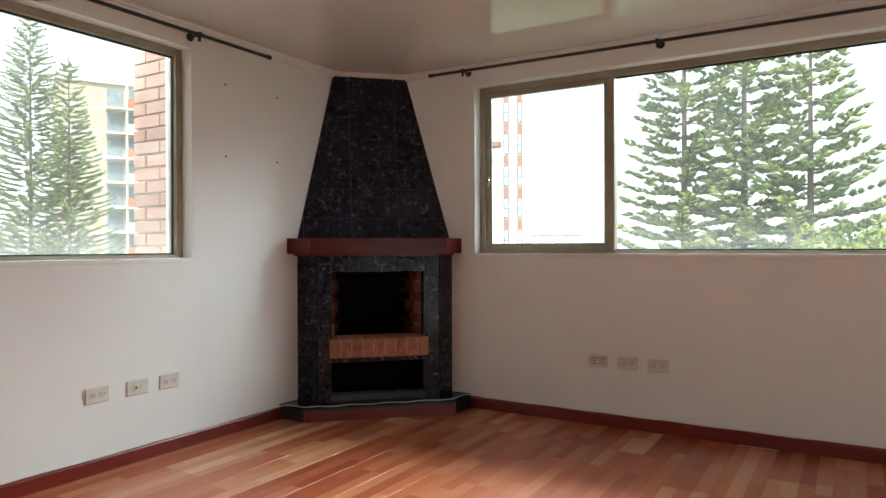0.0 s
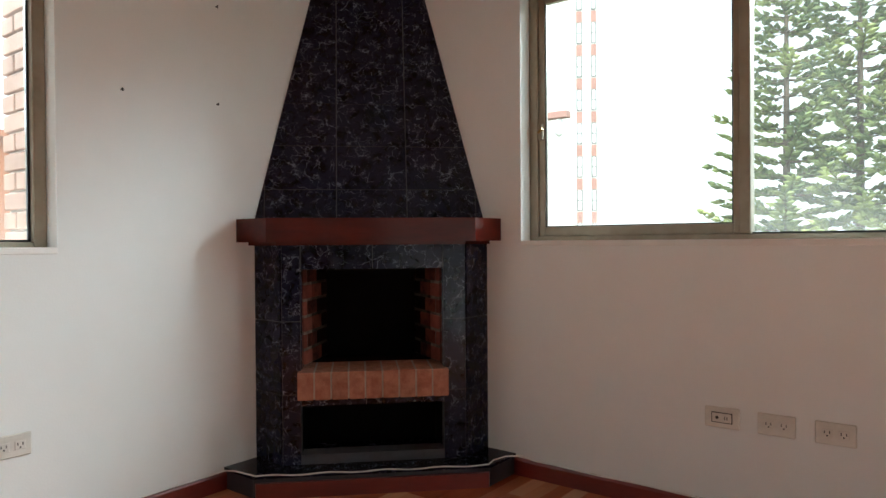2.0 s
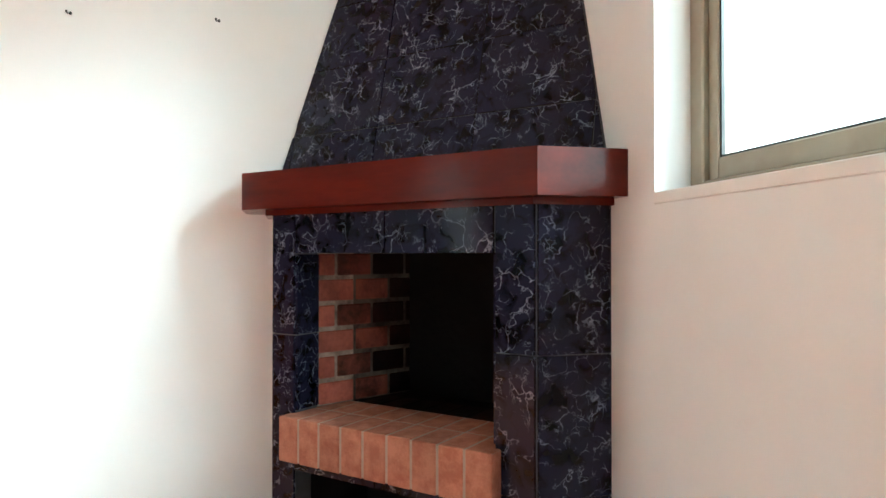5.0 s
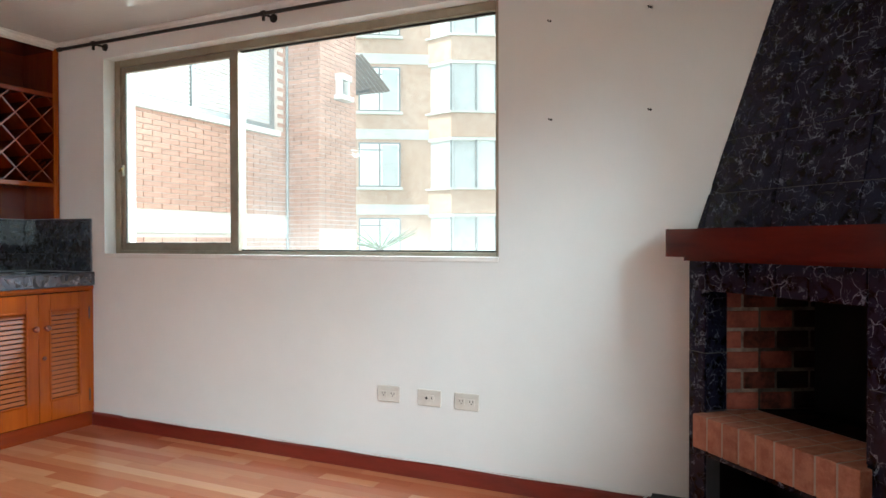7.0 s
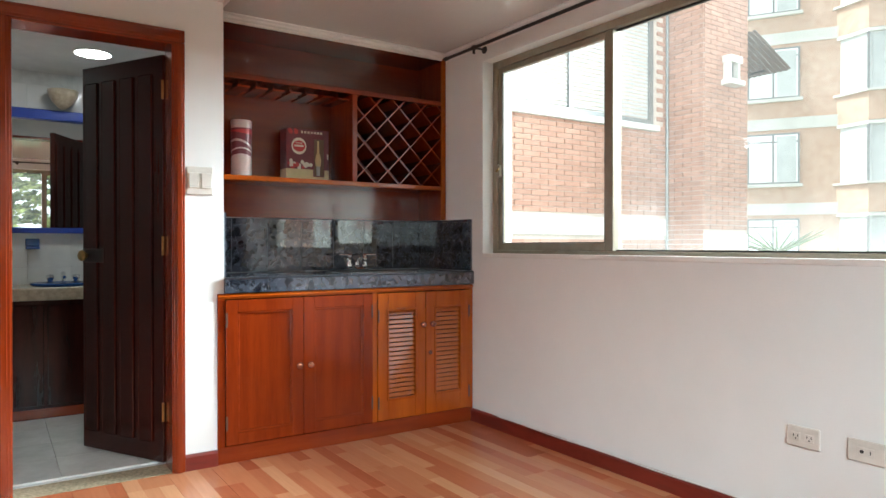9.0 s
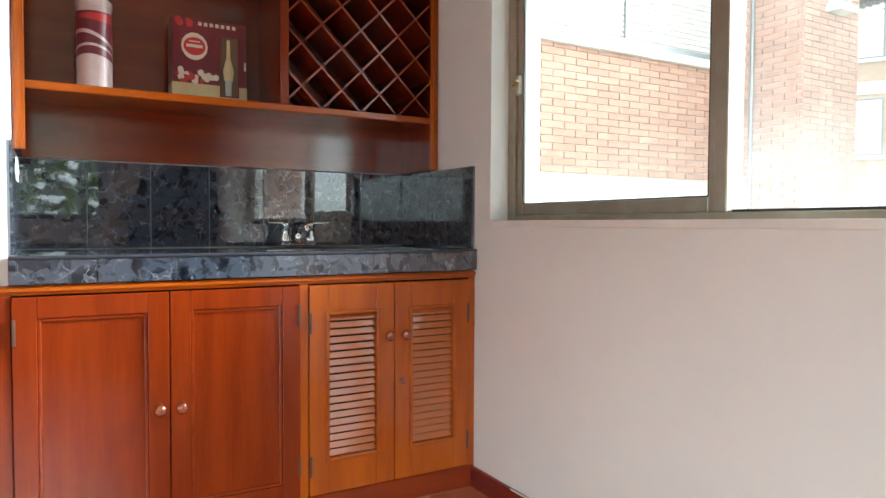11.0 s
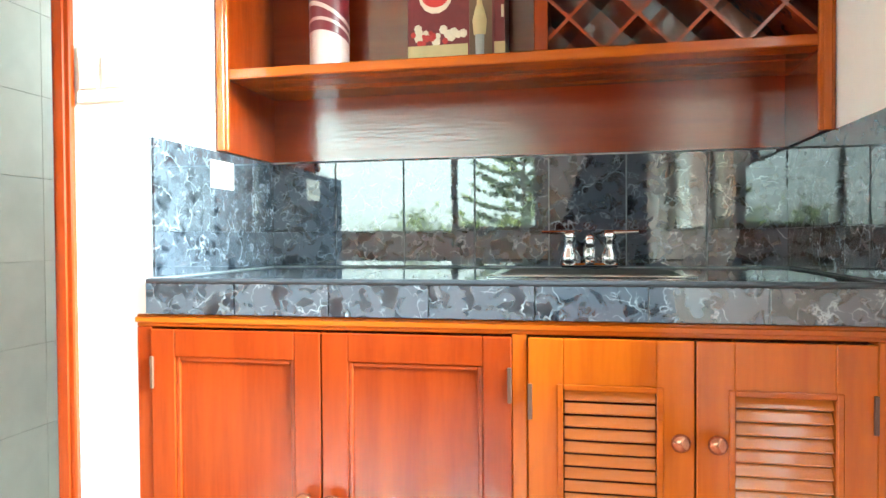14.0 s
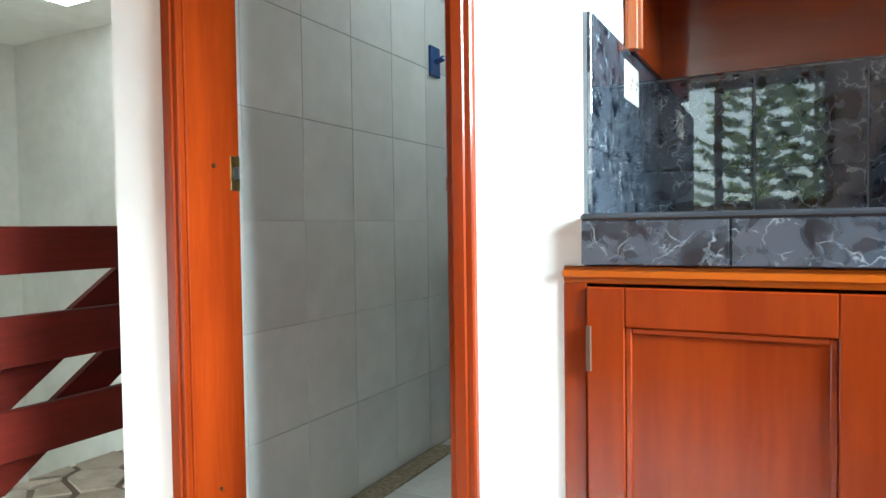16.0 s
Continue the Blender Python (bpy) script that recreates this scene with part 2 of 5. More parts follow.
MANTEL = mat("mahogany_mantel", (0.092, 0.0088, 0.005), 0.16, col2=(0.060, 0.0065, 0.004), scale=3.0, stretch=(1, 6, 6), rough_var=0.05, ior=1.35, bump=0.05)
DARKDOOR = mat("dark_door_wood", (0.032, 0.005, 0.003), 0.2, col2=(0.016, 0.0035, 0.0025), scale=2.2, stretch=(9, 9, 0.8), ior=1.35)
RAILWOOD = mat("deep_red_rail_wood", (0.13, 0.013, 0.008), 0.5, col2=(0.085, 0.009, 0.006), scale=3, stretch=(8, 0.8, 8), ior=1.3)
TILE = marble("black_marble_tile", (0.0014, 0.0016, 0.0036), (0.0125, 0.013, 0.028), (0.21, 0.225, 0.29), 0.09, 1.28, 25, 0.028)
TILE_B = marble("blue_black_marble_tile", (0.006, 0.008, 0.013), (0.052, 0.061, 0.080), (0.24, 0.265, 0.305), 0.02, 2.1, 19, 0.030)
JOINT = mat("pale_blue_grout", (0.20, 0.22, 0.25), 0.7, scale=30)
TRIM = mat("dark_edge_trim", (0.03, 0.033, 0.042), 0.3, scale=20)
GROUT = mat("dark_grout", (0.07, 0.07, 0.08), 0.8, scale=30)
BRICK_H = mat("hearth_brick", (0.44, 0.19, 0.12), 0.85, col2=(0.31, 0.11, 0.065), scale=28, bump=0.5, piece=0.16)
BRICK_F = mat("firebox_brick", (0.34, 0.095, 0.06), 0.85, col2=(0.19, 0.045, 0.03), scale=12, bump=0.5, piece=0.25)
MORTAR = mat("pale_mortar", (0.40, 0.32, 0.26), 0.9, scale=25, bump=0.4)
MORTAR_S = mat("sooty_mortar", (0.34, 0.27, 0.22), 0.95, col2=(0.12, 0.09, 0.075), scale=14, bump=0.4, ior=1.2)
# firebox tones below carry soot and the shade of its depth in their colour
BRICK_S = mat("soot_and_shade_brick", (0.016, 0.006, 0.005), 0.95, col2=(0.006, 0.004, 0.0035), scale=9, bump=0.5, piece=0.3, ior=1.2)
BRICK_M = mat("smoked_half_shade_brick", (0.19, 0.052, 0.034), 0.9, col2=(0.05, 0.017, 0.012), scale=11, bump=0.5, piece=0.2, ior=1.3)
MORTAR_M = mat("smoked_shaded_mortar", (0.10, 0.08, 0.065), 0.95, col2=(0.02, 0.016, 0.014), scale=9, bump=0.4, ior=1.2)
NEAR_BLACK = mat("near_black_masonry", (0.006, 0.0055, 0.0055), 0.95, scale=8, bump=0.4, ior=1.15)
BRONZE = mat("bronze_aluminium", (0.36, 0.325, 0.25), 0.38, metal=0.45, scale=5, col2=(0.29, 0.25, 0.185))
BLACK = mat("black_iron", (0.015, 0.012, 0.012), 0.4, scale=20)
SLAT = mat("glossy_louvre_slat", (0.40, 0.105, 0.013), 0.14, col2=(0.34, 0.08, 0.010), scale=2.0, stretch=(0.8, 9, 9), coat=1.0, ior=1.8)
CHROME = mat("chrome", (0.82, 0.83, 0.85), 0.07, metal=1.0, scale=3)
BRASS = mat("aged_brass", (0.42, 0.29, 0.10), 0.35, metal=1.0, col2=(0.25, 0.16, 0.06), scale=60)
COPPER = mat("copper_knob", (0.42, 0.15, 0.08), 0.16, metal=0.75, scale=20, coat=0.5)
HINGE = mat("aged_bronze_hinge", (0.075, 0.030, 0.014), 0.55, scale=40)
PANEL = mat("polished_red_panel", (0.20, 0.025, 0.003), 0.15, col2=(0.16, 0.019, 0.0025), scale=2.2, stretch=(0.8, 9, 9), bump=0.08, rough_var=0.04, ior=2.0)
PLATE = mat("ivory_plate", (0.66, 0.63, 0.57), 0.35, scale=10)
SLOT = mat("dark_slot", (0.02, 0.02, 0.02), 0.6, scale=10)
CABLE = mat("white_cable", (0.75, 0.73, 0.70), 0.45, scale=10)
LAMINATE = laminate("three_strip_laminate")
UNDER = mat("underlay", (0.10, 0.05, 0.03), 0.9, scale=10)
GLASS = glass("window_glass", 0.012)
GLASS_D = glass("dusty_window_glass", 0.038)
MIRROR = mat("mirror_silver", (0.9, 0.9, 0.9), 0.01, metal=1.0, scale=1, col2=(0.89, 0.89, 0.89))
BLUE = mat("blue_lacquer", (0.03, 0.07, 0.42), 0.3, scale=5)
BASIN = mat("blue_glazed_basin", (0.03, 0.09, 0.30), 0.1, scale=5)
STONE = mat("beige_stone_top", (0.52, 0.44, 0.32), 0.3, col2=(0.38, 0.31, 0.22), scale=30)
BTILE = mat("white_glazed_tile", (0.82, 0.83, 0.81), 0.12, scale=2, piece=0.015)
BGROUT = mat("grey_white_grout", (0.74, 0.75, 0.73), 0.5, scale=20)
FTILE = mat("white_floor_tile", (0.68, 0.67, 0.63), 0.25, col2=(0.58, 0.57, 0.53), scale=5, piece=0.05)
GRAVEL = mat("pebble_threshold", (0.40, 0.33, 0.22), 0.8, col2=(0.22, 0.18, 0.11), scale=60, bump=0.6)
PAVE = mat("cream_paving_stone", (0.60, 0.53, 0.42), 0.55, col2=(0.42, 0.36, 0.27), scale=8, piece=0.15, bump=0.3)
PAVEJ = mat("paving_joint", (0.25, 0.21, 0.15), 0.9, scale=30)
LAMP_B = mat("bathroom_lamp_diffuser", (1.0, 0.98, 0.95), 0.4, scale=3, emit=17.0)
LAMP = mat("lit_lamp_diffuser", (1.0, 0.97, 0.92), 0.4, scale=3, emit=5.5)
EXTBRICK = mat("facade_brick", (0.44, 0.245, 0.175), 0.85, col2=(0.37, 0.19, 0.13), scale=9, island=0.10)
EXTBRICK_P = mat("facade_brick_piece", (0.45, 0.26, 0.185), 0.85, col2=(0.37, 0.19, 0.13), scale=9, piece=0.14)
EXTMORTAR = mat("facade_mortar", (0.60, 0.50, 0.43), 0.9, scale=12)
CONC = mat("painted_concrete", (0.69, 0.66, 0.61), 0.7, col2=(0.60, 0.57, 0.53), scale=2)
PEACH = mat("peach_brickwork", (0.62, 0.43, 0.325), 0.85, col2=(0.55, 0.355, 0.255), scale=4)
YELLOW = mat("pale_yellow_render", (0.58, 0.50, 0.36), 0.8, scale=1.2)
TERRA = mat("terracotta_render", (0.52, 0.20, 0.10), 0.8, scale=1.5)
PALE = mat("white_tower_render", (0.76, 0.75, 0.73), 0.8, scale=0.8)
TOWERRED = mat("brick_red_panel", (0.44, 0.24, 0.20), 0.8, scale=2)
FARGLASS = mat("facade_window_glass", (0.74, 0.745, 0.74), 0.5, scale=1.5, col2=(0.80, 0.80, 0.79), island=0.2)
GREYGLASS = mat("shaded_balcony_glass", (0.17, 0.19, 0.21), 0.4, scale=1.5, col2=(0.25, 0.27, 0.28), island=0.3)
BLIND = mat("pale_window_blind", (0.58, 0.585, 0.58), 0.6, scale=3)
ALU = mat("grey_aluminium", (0.24, 0.24, 0.235), 0.4, metal=0.5, scale=5)
CORRUG = mat("corrugated_roofing", (0.17, 0.13, 0.11), 0.7, scale=4)
BARK = mat("grey_bark", (0.16, 0.12, 0.09), 0.9, scale=8, bump=0.5)
NEEDLE = mat("pine_needles", (0.30, 0.34, 0.115), 0.7, col2=(0.10, 0.14, 0.06), scale=0.9, island=0.4)
LEAF = mat("yellow_green_leaves", (0.34, 0.38, 0.06), 0.7, col2=(0.12, 0.17, 0.03), scale=1.4, island=0.3)
PALM = mat("palm_fronds", (0.10, 0.17, 0.05), 0.6, scale=3, island=0.25)
GROUND = mat("street_ground", (0.30, 0.29, 0.27), 0.9, col2=(0.13, 0.16, 0.07), scale=0.06)
MAROON = mat("maroon_print", (0.17, 0.018, 0.028), 0.3, scale=10, col2=(0.13, 0.012, 0.02))
PINK = mat("pale_pink_print", (0.66, 0.50, 0.46), 0.35, scale=10)
GOLD = mat("cream_gold_print", (0.62, 0.50, 0.26), 0.35, scale=8)
REDP = mat("bright_red_print", (0.50, 0.03, 0.03), 0.35, scale=12)
CREAMP = mat("cream_print", (0.72, 0.64, 0.52), 0.35, scale=12)
GREYP = mat("silver_grey_print", (0.42, 0.43, 0.42), 0.3, scale=12)
SLOTP = mat("brown_card_recess", (0.16, 0.10, 0.06), 0.7, scale=12)

# ---- building helpers ----


def thing(name, m, label, category, group="", kind=""):
    ob = new(name)
    ob.empty_display_size = 0.1
    ob.matrix_world = m
    return tagged(ob, label, category, group, kind)


def mesh_of(name, bm, material, smooth=False):
    me = bpy.data.meshes.new(name)
    bmesh.ops.recalc_face_normals(bm, faces=bm.faces)
    bm.to_mesh(me)
    bm.free()
    me.materials.append(material)
    if smooth:
        for p in me.polygons:
            p.use_smooth = True
    return me


def part(name, bm, material, parent, label="", smooth=False):
    ob = new(name, mesh_of(name, bm, material, smooth))
    ob.parent = parent
    return tagged(ob, label)


def solid(name, bm, material, label, category, kind="", group="", smooth=False):
    return tagged(new(name, mesh_of(name, bm, material, smooth)), label, category, group, kind)


def boxes(*dims, bevel=0.0):
    """One bmesh of boxes (x0, x1, y0, y1, z0, z1), edges eased by bevel."""
    bm = bmesh.new()
    for x0, x1, y0, y1, z0, z1 in dims:
        r = bmesh.ops.create_cube(bm, size=1.0, matrix=Matrix.LocRotScale(((x0 + x1) / 2, (y0 + y1) / 2, (z0 + z1) / 2), None, (abs(x1 - x0), abs(y1 - y0), abs(z1 - z0))))
    if bevel:
        bmesh.ops.bevel(bm, geom=bm.edges[:], offset=bevel, segments=1, affect="EDGES", profile=0.7)
    return bm


def tilted(bm, m):
    bmesh.ops.transform(bm, matrix=m, verts=bm.verts)
    return bm


def rod(a, b, r, r2=None, seg=14):
    """A bmesh cylinder or cone from a to b."""
    bm = bmesh.new()
    a, b = Vector(a), Vector(b)
    d = b - a
    m = Matrix.Translation((a + b) / 2) @ d.to_track_quat("Z", "Y").to_matrix().to_4x4()
    bmesh.ops.create_cone(bm, cap_ends=True, segments=seg, radius1=r, radius2=r if r2 is None else r2, depth=d.length, matrix=m)
    return bm


def merged(*bms):
    out = bmesh.new()
    for b in bms:
        me = bpy.data.meshes.new("tmp")
        b.to_mesh(me)
        b.free()
        out.from_mesh(me)
        bpy.data.meshes.remove(me)
    return out


def lathe(profile, centre, seg=24, axis="Z"):
    """A turned shape from (radius, height) pairs."""
    bm = bmesh.new()
    rings = []
    for r, h in profile:
        ring = []
        for i in range(seg):
            a = 2 * math.pi * i / seg
            p = (r * math.cos(a), r * math.sin(a), h)
            if axis == "Y":
                p = (p[0], p[2], p[1])
            if axis == "X":
                p = (p[2], p[0], p[1])
            ring.append(bm.verts.new(Vector(centre) + Vector(p)))
        rings.append(ring)
    for a, b in zip(rings, rings[1:]):
        for i in range(seg):
            bm.faces.new((a[i], a[(i + 1) % seg], b[(i + 1) % seg], b[i]))
    bm.faces.new(rings[0])
    bm.faces.new(rings[-1])
    return bm


def prism(poly, a, b, place):
    """Extrude a 2D polygon between a and b; place(p, q, h) gives the 3D point."""
    bm = bmesh.new()
    lo = [bm.verts.new(place(p, q, a)) for p, q in poly]
    hi = [bm.verts.new(place(p, q, b)) for p, q in poly]
    n = len(poly)
    bm.faces.new(lo)
    bm.faces.new(hi)
    for i in range(n):
        bm.faces.new((lo[i], lo[(i + 1) % n], hi[(i + 1) % n], hi[i]))
    return bm


def clip(poly, a, b, c):
    """The part of a 2D polygon where a*x + b*y <= c."""
    out = []
    for i, p in enumerate(poly):
        q = poly[(i + 1) % len(poly)]
        dp, dq = a * p[0] + b * p[1] - c, a * q[0] + b * q[1] - c
        if dp <= 0:
            out.append(p)
        if dp * dq < 0:
            k = dp / (dp - dq)
            out.append((p[0] + k * (q[0] - p[0]), p[1] + k * (q[1] - p[1])))
    return out


def tube_curve(name, pts, r, material, label, category):
    cu = bpy.data.curves.new(name, "CURVE")
    cu.dimensions, cu.bevel_depth, cu.bevel_resolution = "3D", r, 2
    sp = cu.splines.new("POLY")
    sp.points.add(len(pts) - 1)
    for p, q in zip(sp.points, pts):
        p.co = (*q, 1)
    cu.materials.append(material)
    return tagged(new(name, cu), label, category)


AT0 = Matrix.Identity(4)

# ---- structure ----
WX, SY, NY, EX, TOP = -2.78, 0.23, 4.29, 1.9, 2.262     # west, south, north, east faces, ceiling
AY0, AY1 = 0.335, 2.775      # west window
AZ0, AZ1 = 1.006, 2.142
BX0, BX1 = -1.872, 0.57       # north window
BZ0, BZ1 = 1.018, 2.124
OUT = 0.22                   # outer wall thickness

solid("wall_west", boxes((WX - OUT, WX, -1.95, AY0, -0.3, 2.6), (WX - OUT, WX, AY1, NY + OUT, -0.3, 2.6), (WX - OUT, WX, AY0, AY1, -0.3, AZ0), (WX - OUT, WX, AY0, AY1, AZ1, 2.6)),
      WALL, "cream painted plaster wall with a wide window opening", "wall", "structure")
solid("wall_north", boxes((WX, BX0, NY, NY + OUT, -0.3, 2.6), (BX1, EX, NY, NY + OUT, -0.3, 2.6), (BX0, BX1, NY, NY + OUT, -0.3, BZ0), (BX0, BX1, NY, NY + OUT, BZ1, 2.6)),
      WALL, "cream painted plaster wall with a long window opening", "wall", "structure")
solid("wall_east", boxes((EX, EX + 0.2, 0.1, NY + OUT, -0.3, 2.6)), WALL, "plain cream painted plaster wall", "wall", "structure")
DX0, DX1, DTOP = -1.06, -0.437, 1.985      # clear door opening in the south wall
solid("wall_south", boxes((-1.297, DX0 - 0.02, 0.09, SY, 0, 2.6), (DX0 - 0.02, DX1 + 0.02, 0.09, SY, DTOP + 0.02, 2.6), (DX1 + 0.02, -0.202, 0.09, SY, 0, 2.6), (-1.297, -1.19, -0.37, 0.09, 0, 2.6)),
      WALL, "cream painted wall with a narrow bathroom doorway", "wall", "structure")
solid("wall_alcove", boxes((WX, -1.19, -0.5, -0.376, 0, 2.6)), WALL, "plaster wall at the back of the bar alcove", "wall", "structure")
for nm, d in (("wall_landing_south", (-0.202, 3.7, -1.92, -1.72, -2.8, 2.6)), ("wall_landing_east", (3.5, 3.7, -1.72, 0.1, -2.8, 2.6)), ("wall_landing_north", (EX + 0.2, 3.5, 0.1, 0.3, -2.8, 2.6)), ("wall_landing_below", (0.86, 3.5, 0.1, 0.225, -2.8, -0.1))):
    solid(nm, boxes(d), WHITE, "plain white stairwell wall", "wall", "structure")
solid("ceiling_landing", boxes((-0.202, 3.7, -1.92, 0.0, TOP, TOP + 0.1), (EX, 3.7, 0.0, 0.3, TOP, TOP + 0.1)), WHITE, "plain white ceiling over the stairwell", "ceiling", "structure")


def ceiling_mesh():
    """Glossy panels laid side by side, with shallow grooves between them."""
    bm = bmesh.new()
    x, w, g = WX - 0.05, 0.25, 0.006
    pts = []
    while x < EX + 0.05:
        pts += [(x + g, TOP), (x + w - g, TOP), (x + w, TOP + 0.0004)]
        x += w
    rows = [[bm.verts.new((px, py, pz)) for px, pz in pts] for py in (-0.12, NY + 0.05)]
    for i in range(len(pts) - 1):
        bm.faces.new((rows[0][i], rows[0][i + 1], rows[1][i + 1], rows[1][i]))
    return bm


ceil = solid("ceiling", ceiling_mesh(), PVC, "glossy beige plastic panel ceiling", "ceiling", "structure")
solid("ceiling_slab", boxes((WX - OUT, EX + 0.2, -1.95, NY + OUT, 2.6, 2.75)), WHITE, "plain slab above the ceiling", "ceiling", "structure")


def cornice_run(a, b, inward):
    """Stepped cornice from a to b in plan; inward is the way into the room."""
    a, b, n = Vector((*a, 0)), Vector((*b, 0)), Vector((*inward, 0))
    prof = [(0, 0), (0.045, 0), (0.045, 0.008), (0.03, 0.012), (0.026, 0.022), (0.012, 0.027), (0.012, 0.04), (0, 0.04)]
    return prism(prof, 0.0, 1.0, lambda p, q, h: a + (b - a) * h + n * p + Vector((0, 0, TOP - q)))


solid("cornice", merged(cornice_run((WX, -0.04), (WX, 3.93), (1, 0)), cornice_run((-2.43, NY), (EX, NY), (0, -1)), cornice_run((-1.297, SY), (-0.202, SY), (0, 1)), cornice_run((-1.297, SY + 0.045), (-1.297, -0.04), (-1, 0)), cornice_run((WX + 0.045, -0.042), (-1.34, -0.042), (0, 1)), cornice_run((WX, 3.937), (-2.427, NY), (0.7071, -0.7071)), cornice_run((EX, SY), (EX, NY), (-1, 0))),
      CORNICE, "slim white stepped ceiling cornice", "cornice", "structure")


def skirting(name, a, b, inward, h=0.075):
    a, b, n = Vector((*a, 0)), Vector((*b, 0)), Vector((*inward, 0))
    prof = [(0, 0), (0.014, 0), (0.014, h - 0.012), (0.009, h - 0.002), (0, h)]
    bm = prism(prof, 0.0, 1.0, lambda p, q, k: a + (b - a) * k + n * p + Vector((0, 0, q)))
    return solid(name, bm, SKIRT, "dark red varnished wooden skirting board", "skirting", "structure")


skirting("baseboard_west", (WX, 0.23), (WX, 3.418), (1, 0))
skirting("baseboard_north", (-1.905, NY), (EX, NY), (0, -1))
skirting("baseboard_south", (-1.265, SY), (-1.116, SY), (0, 1))
skirting("baseboard_stub", (-0.379, SY), (-0.202, SY), (0, 1))

floor = solid("floor", boxes((WX, EX, SY - 0.14, NY, -0.05, -0.008), (WX, -1.19, -0.4, SY - 0.14, -0.05, -0.008)), UNDER, "laminate floor of reddish and pale wood strips", "floor", "structure")


# ---- windows ----
def sliding_window(name, along, m, w, h, mull, sash_left, dusty):
    """Aluminium window in its own frame: x along the wall, y outwards, z up; a sliding sash beside a fixed pane."""
    win = thing(name, m, "bronze aluminium sliding window with a dusty fixed pane", "window", kind="structure")
    f = 0.042
    part("window_frame", boxes((0, f, 0, 0.07, 0, h), (w - f, w, 0, 0.07, 0, h), (f, w - f, 0, 0.07, 0, 0.022), (f, w - f, 0, 0.07, h - f, h), bevel=0.003), BRONZE, win)
    part("mullion", boxes((mull - 0.02, mull + 0.02, 0.004, 0.066, 0.022, h - f), bevel=0.003), BRONZE, win)
    x0, x1 = f, mull - 0.02
    s, s2 = 0.03, 0.021
    sash = part("sliding_sash", boxes((x0, x0 + s, 0.012, 0.04, 0.022, h - f), (x1 - s2, x1, 0.012, 0.04, 0.022, h - f), (x0 + s, x1 - s2, 0.012, 0.04, 0.022, 0.062), (x0 + s, x1 - s2, 0.012, 0.04, h - f - s, h - f), bevel=0.0025), BRONZE, win)
    g = part("pane", boxes((x0 + s - 0.005, x1 - s2 + 0.005, 0.024, 0.028, 0.057, h - f - s + 0.005)), GLASS, win, "clear glass pane of the sliding sash")
    g.visible_shadow = False
    part("seal", boxes((x0 + s, x0 + s + 0.005, 0.016, 0.023, 0.066, h - f - s), (x1 - s2 - 0.005, x1 - s2, 0.016, 0.023, 0.066, h - f - s), (x0 + s, x1 - s2, 0.016, 0.023, 0.062, 0.066)), SLOT, sash)
    g2 = part("pane", boxes((mull + 0.016, w - f + 0.004, 0.04, 0.044, 0.016, h - f + 0.004)), GLASS_D, win, "dusty fixed glass pane")
    g2.visible_shadow = False
    part("bead", boxes((mull + 0.02, w - f, 0.028, 0.04, 0.022, 0.029), (w - f - 0.008, w - f, 0.028, 0.04, 0.029, h - f), (mull + 0.02, w - f - 0.008, 0.028, 0.04, h - f - 0.008, h - f)), SLOT, win)
    latch = part("latch", boxes((x0 + 0.004, x0 + 0.026, -0.006, 0.014, h * 0.4, h * 0.4 + 0.07), bevel=0.004), BRONZE, win, "small metal sash latch")
    part("hook", rod((x0 + 0.012, -0.016, h * 0.4 + 0.03), (x0 + 0.034, -0.016, h * 0.4 + 0.045), 0.006), BRASS, latch)
    return win


# x along the wall seen from inside, left to right
m_west = Matrix.Translation((WX - 0.075, AY0, AZ0)) @ pose(0, 0, 0, 0, 0, 90)
m_north = Matrix.Translation((BX0, NY + 0.075, BZ0))
sliding_window("window_1", "y", m_west, AY1 - AY0, AZ1 - AZ0, 1.248 - AY0, True, True)
sliding_window("window_2", "x", m_north, BX1 - BX0, BZ1 - BZ0, -0.98 - BX0, True, True)
solid("window_sill_west", boxes((WX - 0.075, WX + 0.003, AY0, AY1, AZ0 - 0.02, AZ0 + 0.003), bevel=0.002), WHITE, "white painted window sill", "sill", "structure")
solid("window_sill_north", boxes((BX0, BX1, NY - 0.003, NY + 0.075, BZ0 - 0.02, BZ0 + 0.003), bevel=0.002), WHITE, "white painted window sill", "sill", "structure")


def curtain_rod(a, b, wall, brackets):
    """Thin black rod with end caps, held off the wall by brackets."""
    ob = thing("curtain_rod", Matrix.Translation(a), "thin black iron curtain rod above the window", "curtain rod")
    a, b, w = Vector(a), Vector(b), Vector(wall)
    d = (b - a).normalized()
    part("pole", rod((0, 0, 0), b - a, 0.0095), BLACK, ob, smooth=False)
    part("end_cap", rod(-d * 0.02, d * 0.004, 0.013), BLACK, ob)
    part("end_cap", rod(b - a - d * 0.004, b - a + d * 0.02, 0.013), BLACK, ob)
    for k in brackets:
        p = d * k
        br = part("bracket", merged(rod(p, p + w, 0.006), rod(p + w * 0.93, p + w, 0.022), rod(p + Vector((0, 0, -0.035)), p + Vector((0, 0, 0.014)), 0.008)), BLACK, ob)
        part("ring", rod(p - d * 0.01, p + d * 0.01, 0.015), BLACK, br)


curtain_rod((-2.70, 0.075, 2.205), (-2.70, 3.255, 2.195), (-0.08, 0, 0), (0.28, 1.5, 2.69))
curtain_rod((-2.155, 4.21, 2.215), (0.88, 4.21, 2.195), (0, 0.08, 0), (0.24, 1.49, 2.8))


